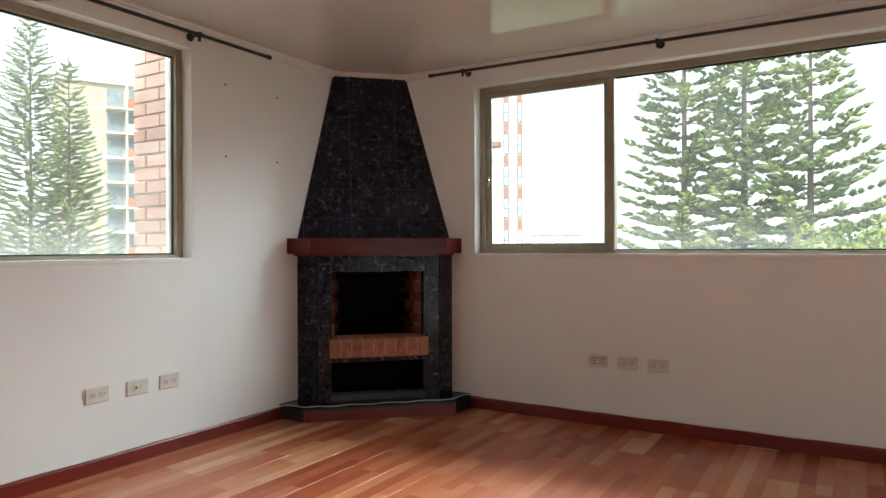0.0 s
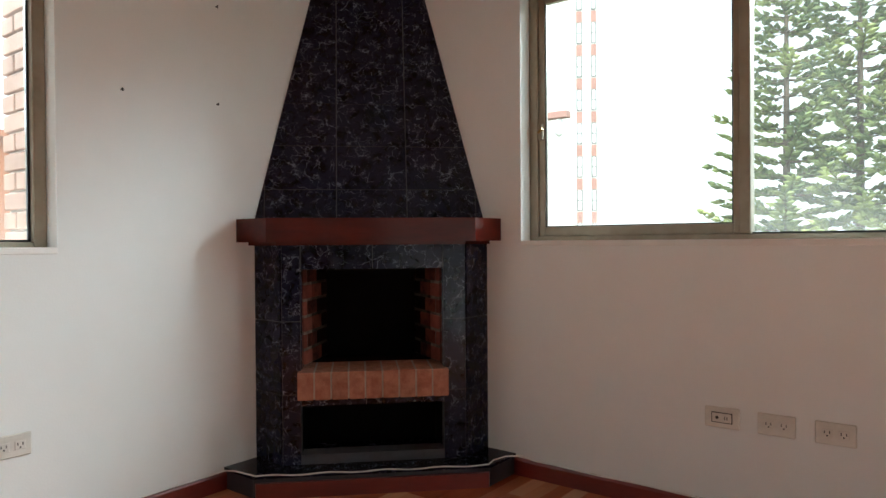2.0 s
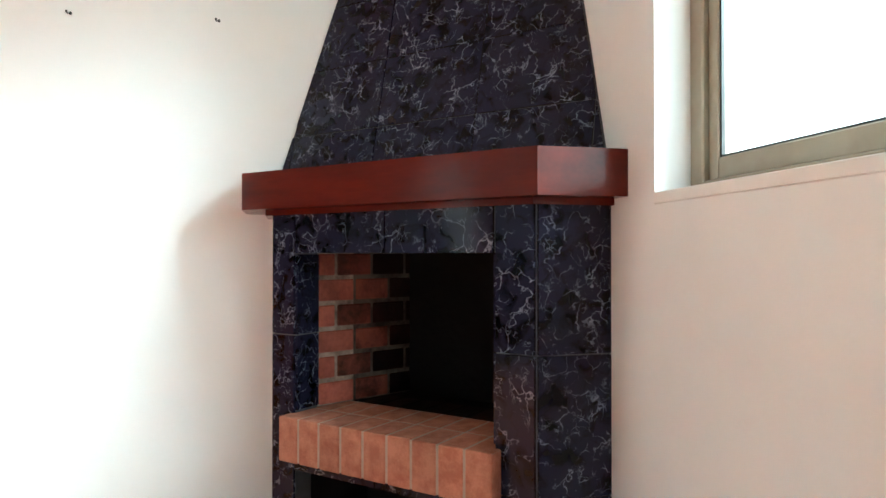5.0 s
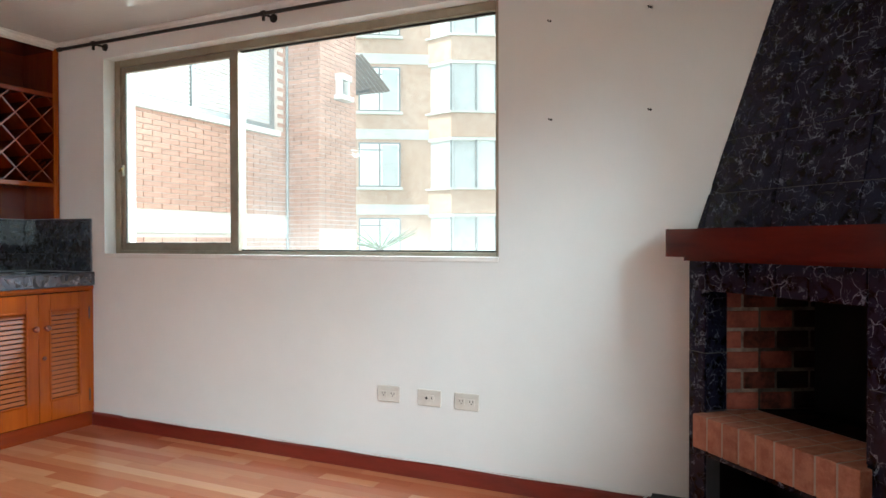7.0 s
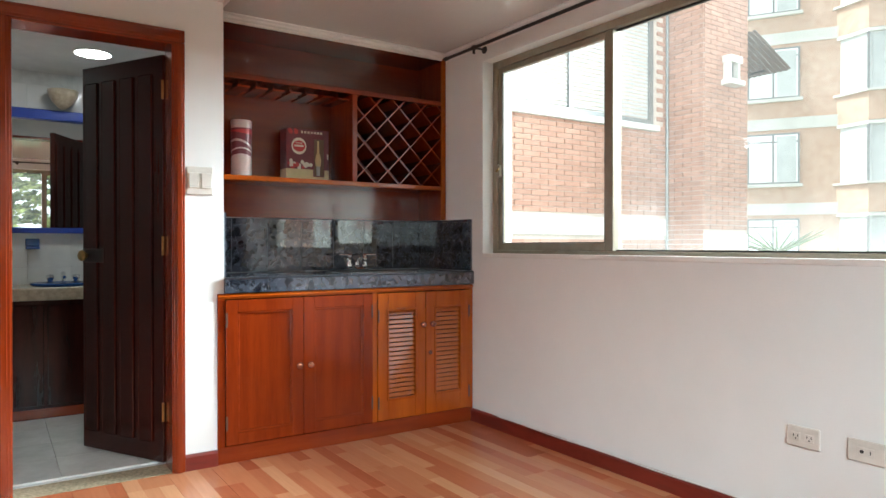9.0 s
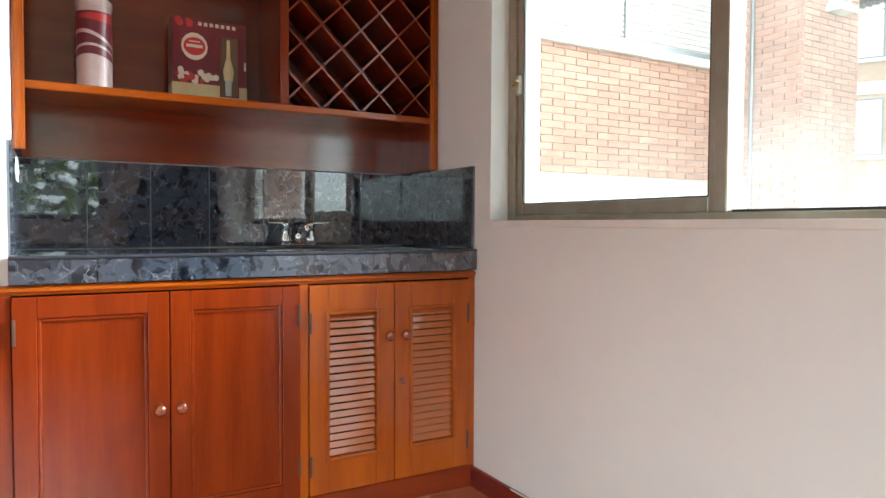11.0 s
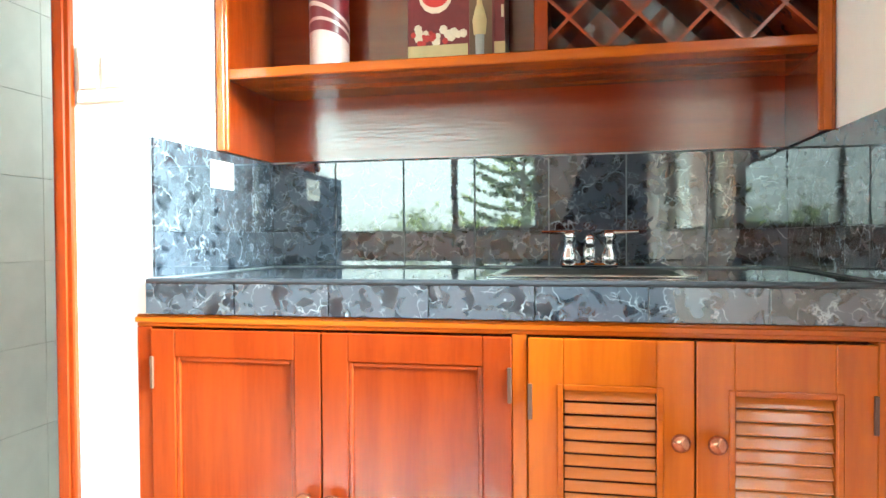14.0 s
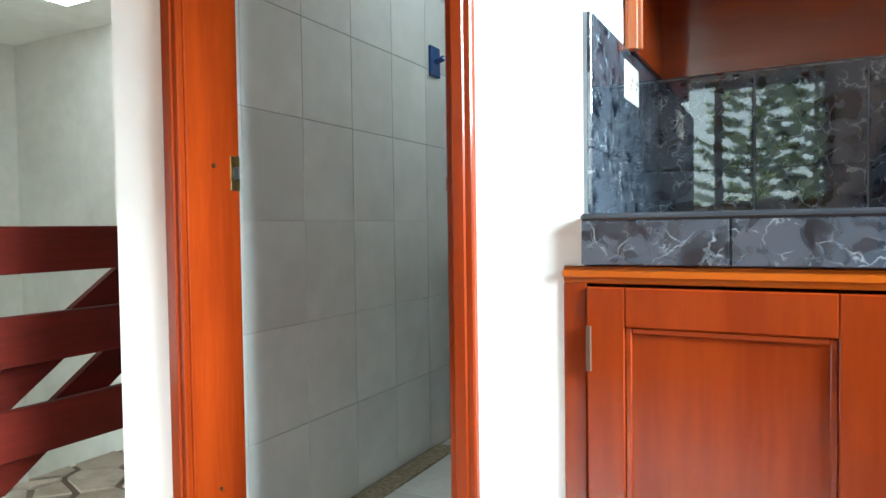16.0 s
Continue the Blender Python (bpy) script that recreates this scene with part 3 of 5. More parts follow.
# ---- bathroom doorway ----
frame_ob = thing("door_1", Matrix.Translation((DX0, SY, 0)), "red varnished wooden door frame round the bathroom doorway", "door frame", kind="structure")
fw = DX1 - DX0
for x0, x1 in ((-0.02, 0.0), (fw, fw + 0.02)):
    part("jamb", boxes((x0, x1, -0.15, 0.004, 0, DTOP + 0.02), bevel=0.002), WOOD, frame_ob)
part("head", boxes((0, fw, -0.15, 0.004, DTOP, DTOP + 0.02), bevel=0.002), WOOD_H, frame_ob)
for x0, x1 in ((-0.055, -0.006), (fw + 0.006, fw + 0.056)):
    part("architrave", boxes((x0, x1, 0.0015, 0.018, 0, DTOP + 0.006), (x0 + 0.012, x1 - 0.012, 0.018, 0.024, 0, DTOP + 0.006), bevel=0.003), WOOD, frame_ob)
part("architrave", boxes((-0.055, fw + 0.056, 0.0015, 0.018, DTOP + 0.008, DTOP + 0.066), (-0.043, fw + 0.044, 0.018, 0.024, DTOP + 0.02, DTOP + 0.054), bevel=0.003), WOOD_H, frame_ob)
sp = part("strike_plate", boxes((fw - 0.003, fw + 0.001, -0.148, -0.12, 0.976, 1.056), bevel=0.001), BRASS, frame_ob, "worn brass strike plate")
part("latch_hole", boxes((fw - 0.0045, fw - 0.002, -0.142, -0.128, 1.001, 1.031)), SLOT, sp)
part("screw", rod((fw - 0.004, -0.07, 1.03), (fw + 0.001, -0.07, 1.03), 0.005), BRASS, frame_ob)
part("screw", rod((fw - 0.004, -0.07, 0.30), (fw + 0.001, -0.07, 0.30), 0.004), BRASS, frame_ob)

leaf = thing("bathroom_door", Matrix.Translation((DX0 + 0.008, 0.075, 0.008)) @ pose(0, 0, 0, 0, 0, math.degrees(math.atan2(-0.50, 0.275))), "dark stained wooden door standing open into the bathroom", "door")
part("slab", boxes((0, 0.60, -0.036, 0, 0, 1.965), bevel=0.003), DARKDOOR, leaf)
for x0 in (0.07, 0.205, 0.34, 0.475):
    part("board", boxes((x0, x0 + 0.10, 0.0, 0.008, 0.09, 1.88), bevel=0.006), DARKDOOR, leaf)
    part("board", boxes((x0, x0 + 0.10, -0.044, -0.036, 0.09, 1.88), bevel=0.003), DARKDOOR, leaf)
kn = part("lock_plate", boxes((0.42, 0.585, 0.008, 0.012, 0.96, 1.03), bevel=0.002), BLACK, leaf)
part("knob", lathe([(0.012, 0), (0.012, 0.012), (0.026, 0.02), (0.028, 0.032), (0.018, 0.04)], (0.55, 0.012, 0.995), axis="Y"), BRASS, kn, smooth=True)
part("knob", lathe([(0.012, 0), (0.012, -0.02), (0.027, -0.03), (0.03, -0.045), (0.018, -0.055)], (0.555, -0.044, 0.995), axis="Y"), BRASS, leaf, smooth=True)
for z in (0.2, 1.0, 1.75):
    part("hinge", rod((-0.004, 0.004, z), (-0.004, 0.004, z + 0.09), 0.006), BRASS, leaf)


def wall_plate(name, m, w, h, label, kind):
    """An ivory plate with sockets or rockers; x along the wall, z up, y out of the wall."""
    ob = thing(name, m, label, "socket" if kind != "rocker" else "switch")
    pl = part("plate", boxes((-w / 2, w / 2, 0, 0.008, -h / 2, h / 2), bevel=0.003), PLATE, ob)
    if kind == "duplex":
        for cx in (-0.024, 0.024):
            part("receptacle", boxes((cx - 0.016, cx + 0.016, 0.008, 0.0105, -0.014, 0.014), bevel=0.001), PLATE, ob)
            part("slot", merged(boxes((cx - 0.009, cx - 0.006, 0.0105, 0.0112, -0.001, 0.008), (cx + 0.006, cx + 0.009, 0.0105, 0.0112, -0.001, 0.008)), rod((cx, 0.0105, -0.007), (cx, 0.0112, -0.007), 0.003, seg=8)), SLOT, ob)
    elif kind == "single":
        part("receptacle", boxes((-0.026, 0.026, 0.008, 0.0105, -0.014, 0.014), bevel=0.001), PLATE, ob)
        part("slot", merged(rod((0.012, 0.0105, 0), (0.012, 0.0115, 0), 0.0065, seg=10), boxes((-0.016, -0.013, 0.0105, 0.0112, -0.006, 0.006))), SLOT, ob)
    elif kind == "outlined":
        part("receptacle", boxes((-0.036, 0.036, 0.008, 0.0095, -0.019, 0.019)), SLOT, ob)
        part("insert", boxes((-0.033, 0.033, 0.009, 0.0115, -0.016, 0.016), bevel=0.001), PLATE, ob)
        part("slot", merged(rod((0.016, 0.0115, 0), (0.016, 0.0122, 0), 0.006, seg=10), boxes((-0.02, -0.017, 0.0115, 0.0122, -0.006, 0.006), (-0.012, -0.009, 0.0115, 0.0122, -0.006, 0.006))), SLOT, ob)
    else:
        for cx in (-0.029, 0.029):
            part("rocker", boxes((cx - 0.023, cx + 0.023, 0.006, 0.0125, -0.036, 0.036), bevel=0.002), PLATE, ob)
            part("marker", boxes((cx - 0.017, cx + 0.017, 0.0118, 0.0131, -0.026, -0.0245)), GREYP, ob)
    return ob


m_w = pose(0, 0, 0, 0, 0, -90)     # plates on the west wall look east
for y, k in ((2.234, "duplex"), (2.444, "single"), (2.627, "duplex")):
    wall_plate("wall_socket", Matrix.Translation((WX, y, 0.37)) @ m_w, 0.118, 0.075, "ivory wall socket low on the cream wall", k)
m_n = pose(0, 0, 0, 0, 0, 180)
for x, k in ((-1.037, "outlined"), (-0.859, "duplex"), (-0.682, "duplex")):
    wall_plate("wall_socket", Matrix.Translation((x, NY, 0.381)) @ m_n, 0.12, 0.075, "ivory wall socket low on the cream wall", k)
wall_plate("light_switch", Matrix.Translation((-1.185, SY, 1.36)), 0.124, 0.132, "ivory double rocker light switch beside the doorway", "rocker")
wall_plate("wall_socket", Matrix.Translation((-1.304, -0.06, 1.154)) @ pose(0, 0, 0, 0, 0, 90), 0.118, 0.075, "ivory wall socket on the marble backsplash", "duplex")

for i, (y, z) in enumerate(((2.997, 1.987), (3.398, 1.987), (3.0, 1.58), (3.398, 1.588))):
    nail = thing("wall_nail", Matrix.Translation((WX, y, z)), "small dark nail in the cream plaster", "nail", "nails in the wall")
    part("shank", rod((-0.005, 0, 0), (0.012, 0, 0.003), 0.002, seg=8), BLACK, nail)
    part("head", rod((0.011, 0, 0.003), (0.013, 0, 0.0035), 0.0035, seg=8), BLACK, nail)
    part("chip", lathe([(0.005, 0), (0.003, 0.0012)], (0.0002, 0.007, 0.002), seg=7, axis="X"), SLOT, nail)

# ---- bar alcove ----
AX0, AX1, AB = -2.78, -1.297, -0.37     # alcove sides and back
CF = 0.23                               # cabinet face

base = thing("bar_cabinet", Matrix.Translation((AX0, CF, 0)), "varnished wooden base cabinet with two panelled and two louvred doors", "cabinet")


def cb(*d, bevel=0.0):
    """Boxes given in the room's own metres, moved into the cabinet's frame."""
    return tilted(boxes(*d, bevel=bevel), Matrix.Translation((-AX0, -CF, 0)))


part("body", cb((AX0, -1.297, -0.36, 0.19, 0.0, 0.8)), DARKDOOR, base)
part("plinth", cb((AX0, -1.265, 0.19, 0.236, 0.0, 0.082), bevel=0.002), WOOD_H, base)
for x0, x1 in ((AX0, -2.752), (-2.128, -2.098), (-1.301, -1.265)):
    part("stile", cb((x0, x1, 0.19, CF + 0.006, 0.082, 0.795), bevel=0.002), AMBER if x1 < -2 else WOOD, base)
part("top_rail", cb((AX0, -1.265, 0.19, CF + 0.006, 0.795, 0.822), (AX0, -1.265, CF + 0.006, CF + 0.014, 0.804, 0.816), bevel=0.002), AMBER_H, base)


def panel_door(x0, x1, knob_x):
    d = part("door", cb((x0, x0 + 0.058, 0.205, CF + 0.012, 0.086, 0.79), (x1 - 0.058, x1, 0.205, CF + 0.012, 0.086, 0.79), (x0 + 0.058, x1 - 0.058, 0.205, CF + 0.012, 0.086, 0.142), (x0 + 0.058, x1 - 0.058, 0.205, CF + 0.012, 0.73, 0.79), bevel=0.002), WOOD, base, "red varnished panelled door")
    part("panel", cb((x0 + 0.055, x1 - 0.055, 0.205, CF + 0.002, 0.14, 0.733)), WOOD, d)
    part("moulding", cb((x0 + 0.058, x0 + 0.068, CF, CF + 0.008, 0.142, 0.73), (x1 - 0.068, x1 - 0.058, CF, CF + 0.008, 0.142, 0.73), (x0 + 0.068, x1 - 0.068, CF, CF + 0.008, 0.142, 0.152), (x0 + 0.068, x1 - 0.068, CF, CF + 0.008, 0.72, 0.73), bevel=0.002), WOOD_H, d)
    part("knob", lathe([(0.008, 0), (0.008, 0.012), (0.016, 0.018), (0.018, 0.028), (0.012, 0.036), (0.004, 0.038)], (knob_x - AX0, 0.012, 0.443), axis="Y", seg=20), COPPER, d, "turned copper-coloured knob", smooth=True)
    hx = x0 + 0.004 if knob_x > (x0 + x1) / 2 else x1 - 0.004
    for z in (0.66, 0.16):
        part("hinge", cb((hx - 0.004, hx + 0.004, CF + 0.012, CF + 0.018, z, z + 0.07), bevel=0.001), HINGE, d)


def louvre_door(x0, x1, knob_x, keyhole):
    a, b, z0, z1 = x0 + 0.068, x1 - 0.068, 0.205, 0.69
    d = part("door", cb((x0, a, 0.205, CF + 0.012, 0.086, 0.79), (b, x1, 0.205, CF + 0.012, 0.086, 0.79), (a, b, 0.205, CF + 0.012, 0.086, z0), (a, b, 0.205, CF + 0.012, z1, 0.79), bevel=0.002), AMBER, base, "amber varnished louvred door")
    part("moulding", cb((a - 0.012, a, CF + 0.012, CF + 0.018, z0 - 0.012, z1 + 0.012), (b, b + 0.012, CF + 0.012, CF + 0.018, z0 - 0.012, z1 + 0.012), (a, b, CF + 0.012, CF + 0.018, z0 - 0.012, z0), (a, b, CF + 0.012, CF + 0.018, z1, z1 + 0.012), bevel=0.002), AMBER_H, d)
    n, tilt, wide = 19, (-58 if keyhole else -62), (0.0115 if keyhole else 0.0105)
    pitch = (z1 - z0) / n
    slat = None
    for i in range(n):
        z = z0 + (i + 0.5) * pitch
        if slat is None:
            slat = mesh_of("slat", tilted(boxes((-(b - a) / 2 + 0.001, (b - a) / 2 - 0.001, -wide, wide, -0.0035, 0.0035), bevel=0.0012), pose(0, 0, 0, tilt)), SLAT)
        s = new("slat", slat)
        s.parent = d
        s.location = ((a + b) / 2 - AX0, -0.002, z)
    part("knob", lathe([(0.008, 0), (0.008, 0.012), (0.016, 0.018), (0.018, 0.028), (0.012, 0.036), (0.004, 0.038)], (knob_x - AX0, 0.012, 0.605), axis="Y", seg=20), COPPER, d, "turned copper-coloured knob", smooth=True)
    if keyhole:
        part("lock", merged(lathe([(0.012, 0), (0.012, 0.003), (0.009, 0.004)], (keyhole - AX0, 0.012, 0.438), axis="Y", seg=16)), COPPER, d, "small brass cam lock")
    hx = x0 + 0.004 if knob_x > (x0 + x1) / 2 else x1 - 0.004
    for z in (0.63, 0.15):
        part("hinge", cb((hx - 0.004, hx + 0.004, CF + 0.012, CF + 0.018, z, z + 0.07), bevel=0.001), HINGE, d)


panel_door(-1.698, -1.303, -1.668)
panel_door(-2.098, -1.701, -1.728)
louvre_door(-2.440, -2.130, -2.412, None)
louvre_door(-2.750, -2.443, -2.476, -2.471)

# worktop with a tiled front and top
top = thing("bar_worktop", Matrix.Translation((AX0, AB, 0.822)), "worktop of blue-black marble tiles with dark trim", "worktop")


def tb(*d, bevel=0.0):
    return tilted(boxes(*d, bevel=bevel), Matrix.Translation((-AX0, -AB, -0.822)))


part("bed", tb((AX0, AX1, AB, 0.243, 0.824, 0.893)), GROUT, top)
TW = (AX1 - AX0) / 7.0
front_tile = mesh_of("tile", tilted(boxes((0.0012, TW - 0.0012, 0, 0.008, 0, 0.066), bevel=0.001), AT0), TILE_B)
top_tile = mesh_of("tile", boxes((0.0012, TW - 0.0012, 0.0012, 0.2002, 0, 0.006), bevel=0.001), TILE_B)
for i in range(7):
    for j in range(3):
        o = new("tile", top_tile)
        o.parent, o.location = top, (i * TW, 0.006 + j * 0.2015, 0.071)
    o = new("tile", front_tile)
    o.parent, o.location = top, (i * TW, 0.613, 0.003)
part("trim", tb((AX0, AX1, 0.236, 0.254, 0.891, 0.9025), bevel=0.004), TRIM, top, "rounded dark edge trim")
sink = part("sink", merged(tb((-2.47, -2.03, -0.2, 0.1, 0.899, 0.9035), bevel=0.002)), CHROME, top, "shallow steel sink rim")
part("bowl", tb((-2.44, -2.06, -0.17, 0.07, 0.9025, 0.9045)), SLOT, sink)

bs = thing("backsplash", Matrix.Translation((AX0, AB, 0.9)), "backsplash of glossy blue-black marble tiles", "backsplash")
part("bed", tilted(boxes((AX0, AX1, AB - 0.006, AB, 0.9, 1.214), (AX0, AX0 + 0.006, AB, 0.23, 0.9, 1.214), (AX1 - 0.006, AX1, AB, 0.23, 0.9, 1.214)), Matrix.Translation((-AX0, -AB, -0.9))), JOINT, bs)
lower = mesh_of("tile", boxes((0.002, TW - 0.002, 0, 0.004, 0.004, 0.1052), bevel=0.001), TILE_B)
upper = mesh_of("tile", boxes((0.002, TW - 0.002, 0, 0.004, 0.1056, 0.314), bevel=0.001), TILE_B)
SW = 0.6 / 3
side_lo = mesh_of("tile", boxes((-0.0035, 0.0035, 0.0014, SW - 0.0014, 0.004, 0.105), bevel=0.001), TILE_B)
side_up = mesh_of("tile", boxes((-0.0035, 0.0035, 0.0014, SW - 0.0014, 0.1055, 0.314), bevel=0.001), TILE_B)
for i in range(7):
    for me in (lower, upper):
        o = new("tile", me)
        o.parent, o.location = bs, (i * TW, 0.0, 0)
for j in range(3):
    for me in (side_lo, side_up):
        for x in (0.0095, AX1 - AX0 - 0.0095):
            o = new("tile", me)
            o.parent, o.location = bs, (x, 0.007 + j * SW * 0.985, 0)

# mixer tap
tap = thing("mixer_tap", Matrix.Translation((-2.255, -0.265, 0.9045)), "chrome bar tap with two lever handles", "tap")
part("base", boxes((-0.075, 0.075, -0.025, 0.025, 0, 0.012), bevel=0.005), CHROME, tap)
for s in (-1, 1):
    col = part("pillar", lathe([(0.026, 0.01), (0.024, 0.03), (0.016, 0.045), (0.015, 0.075), (0.018, 0.078), (0.018, 0.09), (0.010, 0.096)], (s * 0.052, 0, 0)), CHROME, tap, smooth=True)
    part("lever", merged(rod((s * 0.04, 0, 0.092), (s * 0.125, 0.01, 0.094), 0.007, 0.0045, seg=10)), CHROME, col)
part("spout", merged(rod((0, 0, 0.01), (0, 0, 0.055), 0.017), rod((0, 0, 0.05), (0, 0.06, 0.078), 0.014, 0.012), rod((0, 0.058, 0.079), (0, 0.12, 0.074), 0.012, 0.011), rod((0, 0.112, 0.078), (0, 0.114, 0.055), 0.012)), CHROME, tap, smooth=True)

# upper bar unit
unit = thing("bar_shelf_unit", Matrix.Translation((AX0, -0.36, 1.216)), "red varnished wall unit with open shelves, stemware rack and bottle lattice", "shelf unit")
UF = -0.062


def ub(*d, bevel=0.0):
    return tilted(boxes(*d, bevel=bevel), Matrix.Translation((-AX0, 0.36, -1.216)))


part("back_panel", ub((AX0, AX1, -0.37, -0.355, 1.218, 2.25)), PANEL, unit)
for x0, x1 in ((AX0 + 0.002, AX0 + 0.022), (AX1 - 0.022, AX1 - 0.002)):
    part("side_panel", ub((x0, x1, -0.355, UF, 1.2165, 2.24), bevel=0.001), WOOD, unit)
for x0, x1 in ((AX0 + 0.002, AX0 + 0.036), (AX1 - 0.036, AX1 - 0.002)):
    part("edge_strip", ub((x0, x1, UF, UF + 0.012, 1.2165, 2.24), (x0 + 0.008, x1 - 0.008, UF + 0.012, UF + 0.018, 1.2165, 2.24), bevel=0.002), AMBER, unit)
for z0, z1 in ((1.404, 1.43), (1.942, 1.97)):
    part("shelf", ub((AX0 + 0.022, AX1 - 0.022, -0.355, UF + 0.004, z0, z1), bevel=0.003), AMBER_H if z0 < 1.5 else WOOD_H, unit)
part("top_board", ub((AX0 + 0.022, AX1 - 0.022, -0.355, UF + 0.004, 2.228, 2.25), bevel=0.002), WOOD_H, unit)
part("divider", ub((-2.157, -2.125, -0.355, UF + 0.002, 1.43, 1.942), bevel=0.002), WOOD, unit)
for i in range(9):
    x = -2.12 + i * 0.098
    sl = part("stemware_slat", ub((x, x + 0.07, -0.34, UF - 0.03, 1.908, 1.918), bevel=0.002), WOOD_H, unit, "flat slat of the stemware rack")
    part("hanger", ub((x + 0.03, x + 0.04, -0.30, UF - 0.12, 1.918, 1.942)), WOOD_H, sl)


def lattice():
    """Crossed boards on edge that fill the bottle compartment as a diamond grid."""
    x0, x1, z0, z1 = AX0 + 0.024, -2.158, 1.431, 1.941
    out = []
    step, w = 0.158, 0.0055
    for sgn, start in ((1, -3.71), (-1, -0.86)):
        for k in range(-9, 9):
            c = start + k * step
            q = clip([(x0, z0), (x1, z0), (x1, z1), (x0, z1)], 1, -sgn, c + w)
            if len(q) > 2:
                q = clip(q, -1, sgn, -(c - w))
            if len(q) > 2:
                a, b = (UF - 0.004, UF - 0.20) if sgn > 0 else (UF - 0.006, UF - 0.202)
                out.append(prism(q, a, b, lambda p, r, h: Vector((p, h, r))))
    return out


for bm in lattice():
    part("lattice_slat", tilted(bm, Matrix.Translation((-AX0, 0.36, -1.216))), WOOD_H, unit)

# gift tube and gift box on the lower shelf
tubeob = thing("gift_tube", Matrix.Translation((-1.534, -0.262, 1.43)) @ Matrix.Scale(1.14, 4), "cylindrical gift tin printed in maroon and pale pink", "gift tin")
part("can", lathe([(0.047, 0), (0.049, 0.002), (0.049, 0.277), (0.047, 0.28)], (0, 0, 0), seg=40), PINK, tubeob, smooth=False)
part("lid", lathe([(0.0505, 0.262), (0.0505, 0.281), (0.046, 0.285)], (0, 0, 0), seg=40), PINK, tubeob)


def wrap(z_low, z_high, swing, phase, r, depth=0.9):
    """A printed band round the tin whose edges rise and fall."""
    bm = bmesh.new()
    n = 48
    lo, hi = [], []
    for i in range(n):
        a = 2 * math.pi * i / n
        s = math.sin(a + phase) * swing
        for zz, row in ((z_low + s, lo), (z_high + s * depth, hi)):
            row.append(bm.verts.new((r * math.cos(a), r * math.sin(a), zz)))
    for i in range(n):
        bm.faces.new((lo[i], lo[(i + 1) % n], hi[(i + 1) % n], hi[i]))
    return bm


part("printed_band", wrap(0.098, 0.245, 0.02, 0.3, 0.0496, 0.0), MAROON, tubeob, "maroon printed body")
part("printed_swoosh", wrap(0.116, 0.124, 0.026, 0.3, 0.0500, 1.0), PINK, tubeob, "pale curved stripe")
part("printed_swoosh", wrap(0.150, 0.161, 0.030, 0.8, 0.0500, 1.0), PINK, tubeob, "pale curved stripe")
part("printed_mark", wrap(0.222, 0.236, 0.008, 2.2, 0.0500, -0.6), REDP, tubeob, "red printed mark")

gift = thing("gift_box", Matrix.Translation((-1.909, -0.259, 1.43)) @ Matrix.Diagonal((1, 1, 1.07, 1)), "maroon printed bottle gift box with a cut-out window", "gift box")
part("carton", boxes((-0.131, 0.131, -0.05, 0.05, 0, 0.284), bevel=0.001), MAROON, gift)
part("base_band", boxes((-0.1315, 0.1315, -0.0505, 0.0506, 0.001, 0.066)), GOLD, gift)
for i in range(16):
    part("flower", lathe([(random.uniform(0.006, 0.014), 0), (0.004, 0.0007 + i * 0.00004)], (random.uniform(-0.02, 0.115), 0.0502, random.uniform(0.074, 0.11)), seg=7, axis="Y"), CREAMP, gift)
for i in range(16):
    part("flower", lathe([(random.uniform(0.006, 0.013), 0), (0.004, 0.0015 + i * 0.00004)], (random.uniform(0.0, 0.12), 0.0503, random.choice((random.uniform(0.07, 0.1), random.uniform(0.255, 0.276)))), seg=7, axis="Y"), REDP, gift)
part("crest", tilted(lathe([(0.046, 0), (0.046, 0.001)], (0, 0.0502, 0), seg=14, axis="Y"), Matrix.Translation((0.055, 0, 0.19))), CREAMP, gift)
part("crest_centre", tilted(lathe([(0.038, 0), (0.038, 0.0016)], (0, 0.0503, 0), seg=24, axis="Y"), Matrix.Translation((0.055, 0, 0.19)) @ Matrix.Diagonal((1, 1, 0.8, 1))), REDP, gift)
part("crest_bar", boxes((0.027, 0.083, 0.051, 0.0524, 0.186, 0.196), (0.036, 0.074, 0.051, 0.0522, 0.204, 0.208)), CREAMP, gift)
part("title_bar", boxes(*[(-0.09 + 0.02 * i, -0.078 + 0.02 * i, 0.0501, 0.0512, 0.262, 0.274) for i in range(7)]), CREAMP, gift)
wd = part("cut_out", boxes((-0.10, -0.035, 0.0501, 0.0516, 0.03, 0.235)), SLOTP, gift)
part("bottle", merged(lathe([(0.020, 0.085), (0.023, 0.12), (0.014, 0.16), (0.013, 0.225)], (-0.064, 0.040, 0), seg=16)), GOLD, wd, smooth=True)
part("bottle_foot", lathe([(0.016, 0.034), (0.017, 0.088)], (-0.064, 0.040, 0), seg=16), GREYP, wd, "pale lower part of the bottle")
part("cut_out_rim", boxes((-0.102, -0.098, 0.0501, 0.0545, 0.028, 0.237), (-0.037, -0.033, 0.0501, 0.0545, 0.028, 0.237), (-0.098, -0.037, 0.0501, 0.0545, 0.028, 0.032), (-0.098, -0.037, 0.0501, 0.0545, 0.233, 0.237)), MAROON, wd)
part("tag", boxes((-0.128, -0.121, 0.0501, 0.0512, 0.125, 0.155)), CREAMP, gift)

# ---- corner fireplace ----
# its own frame: x along the slanted front, -y out of the corner into the room
fire = thing("corner_fireplace", Matrix.Translation((WX, NY, 0)) @ pose(0, 0, 0, 0, 0, 45), "corner fireplace faced in black marble tiles with a mahogany mantel", "fireplace")


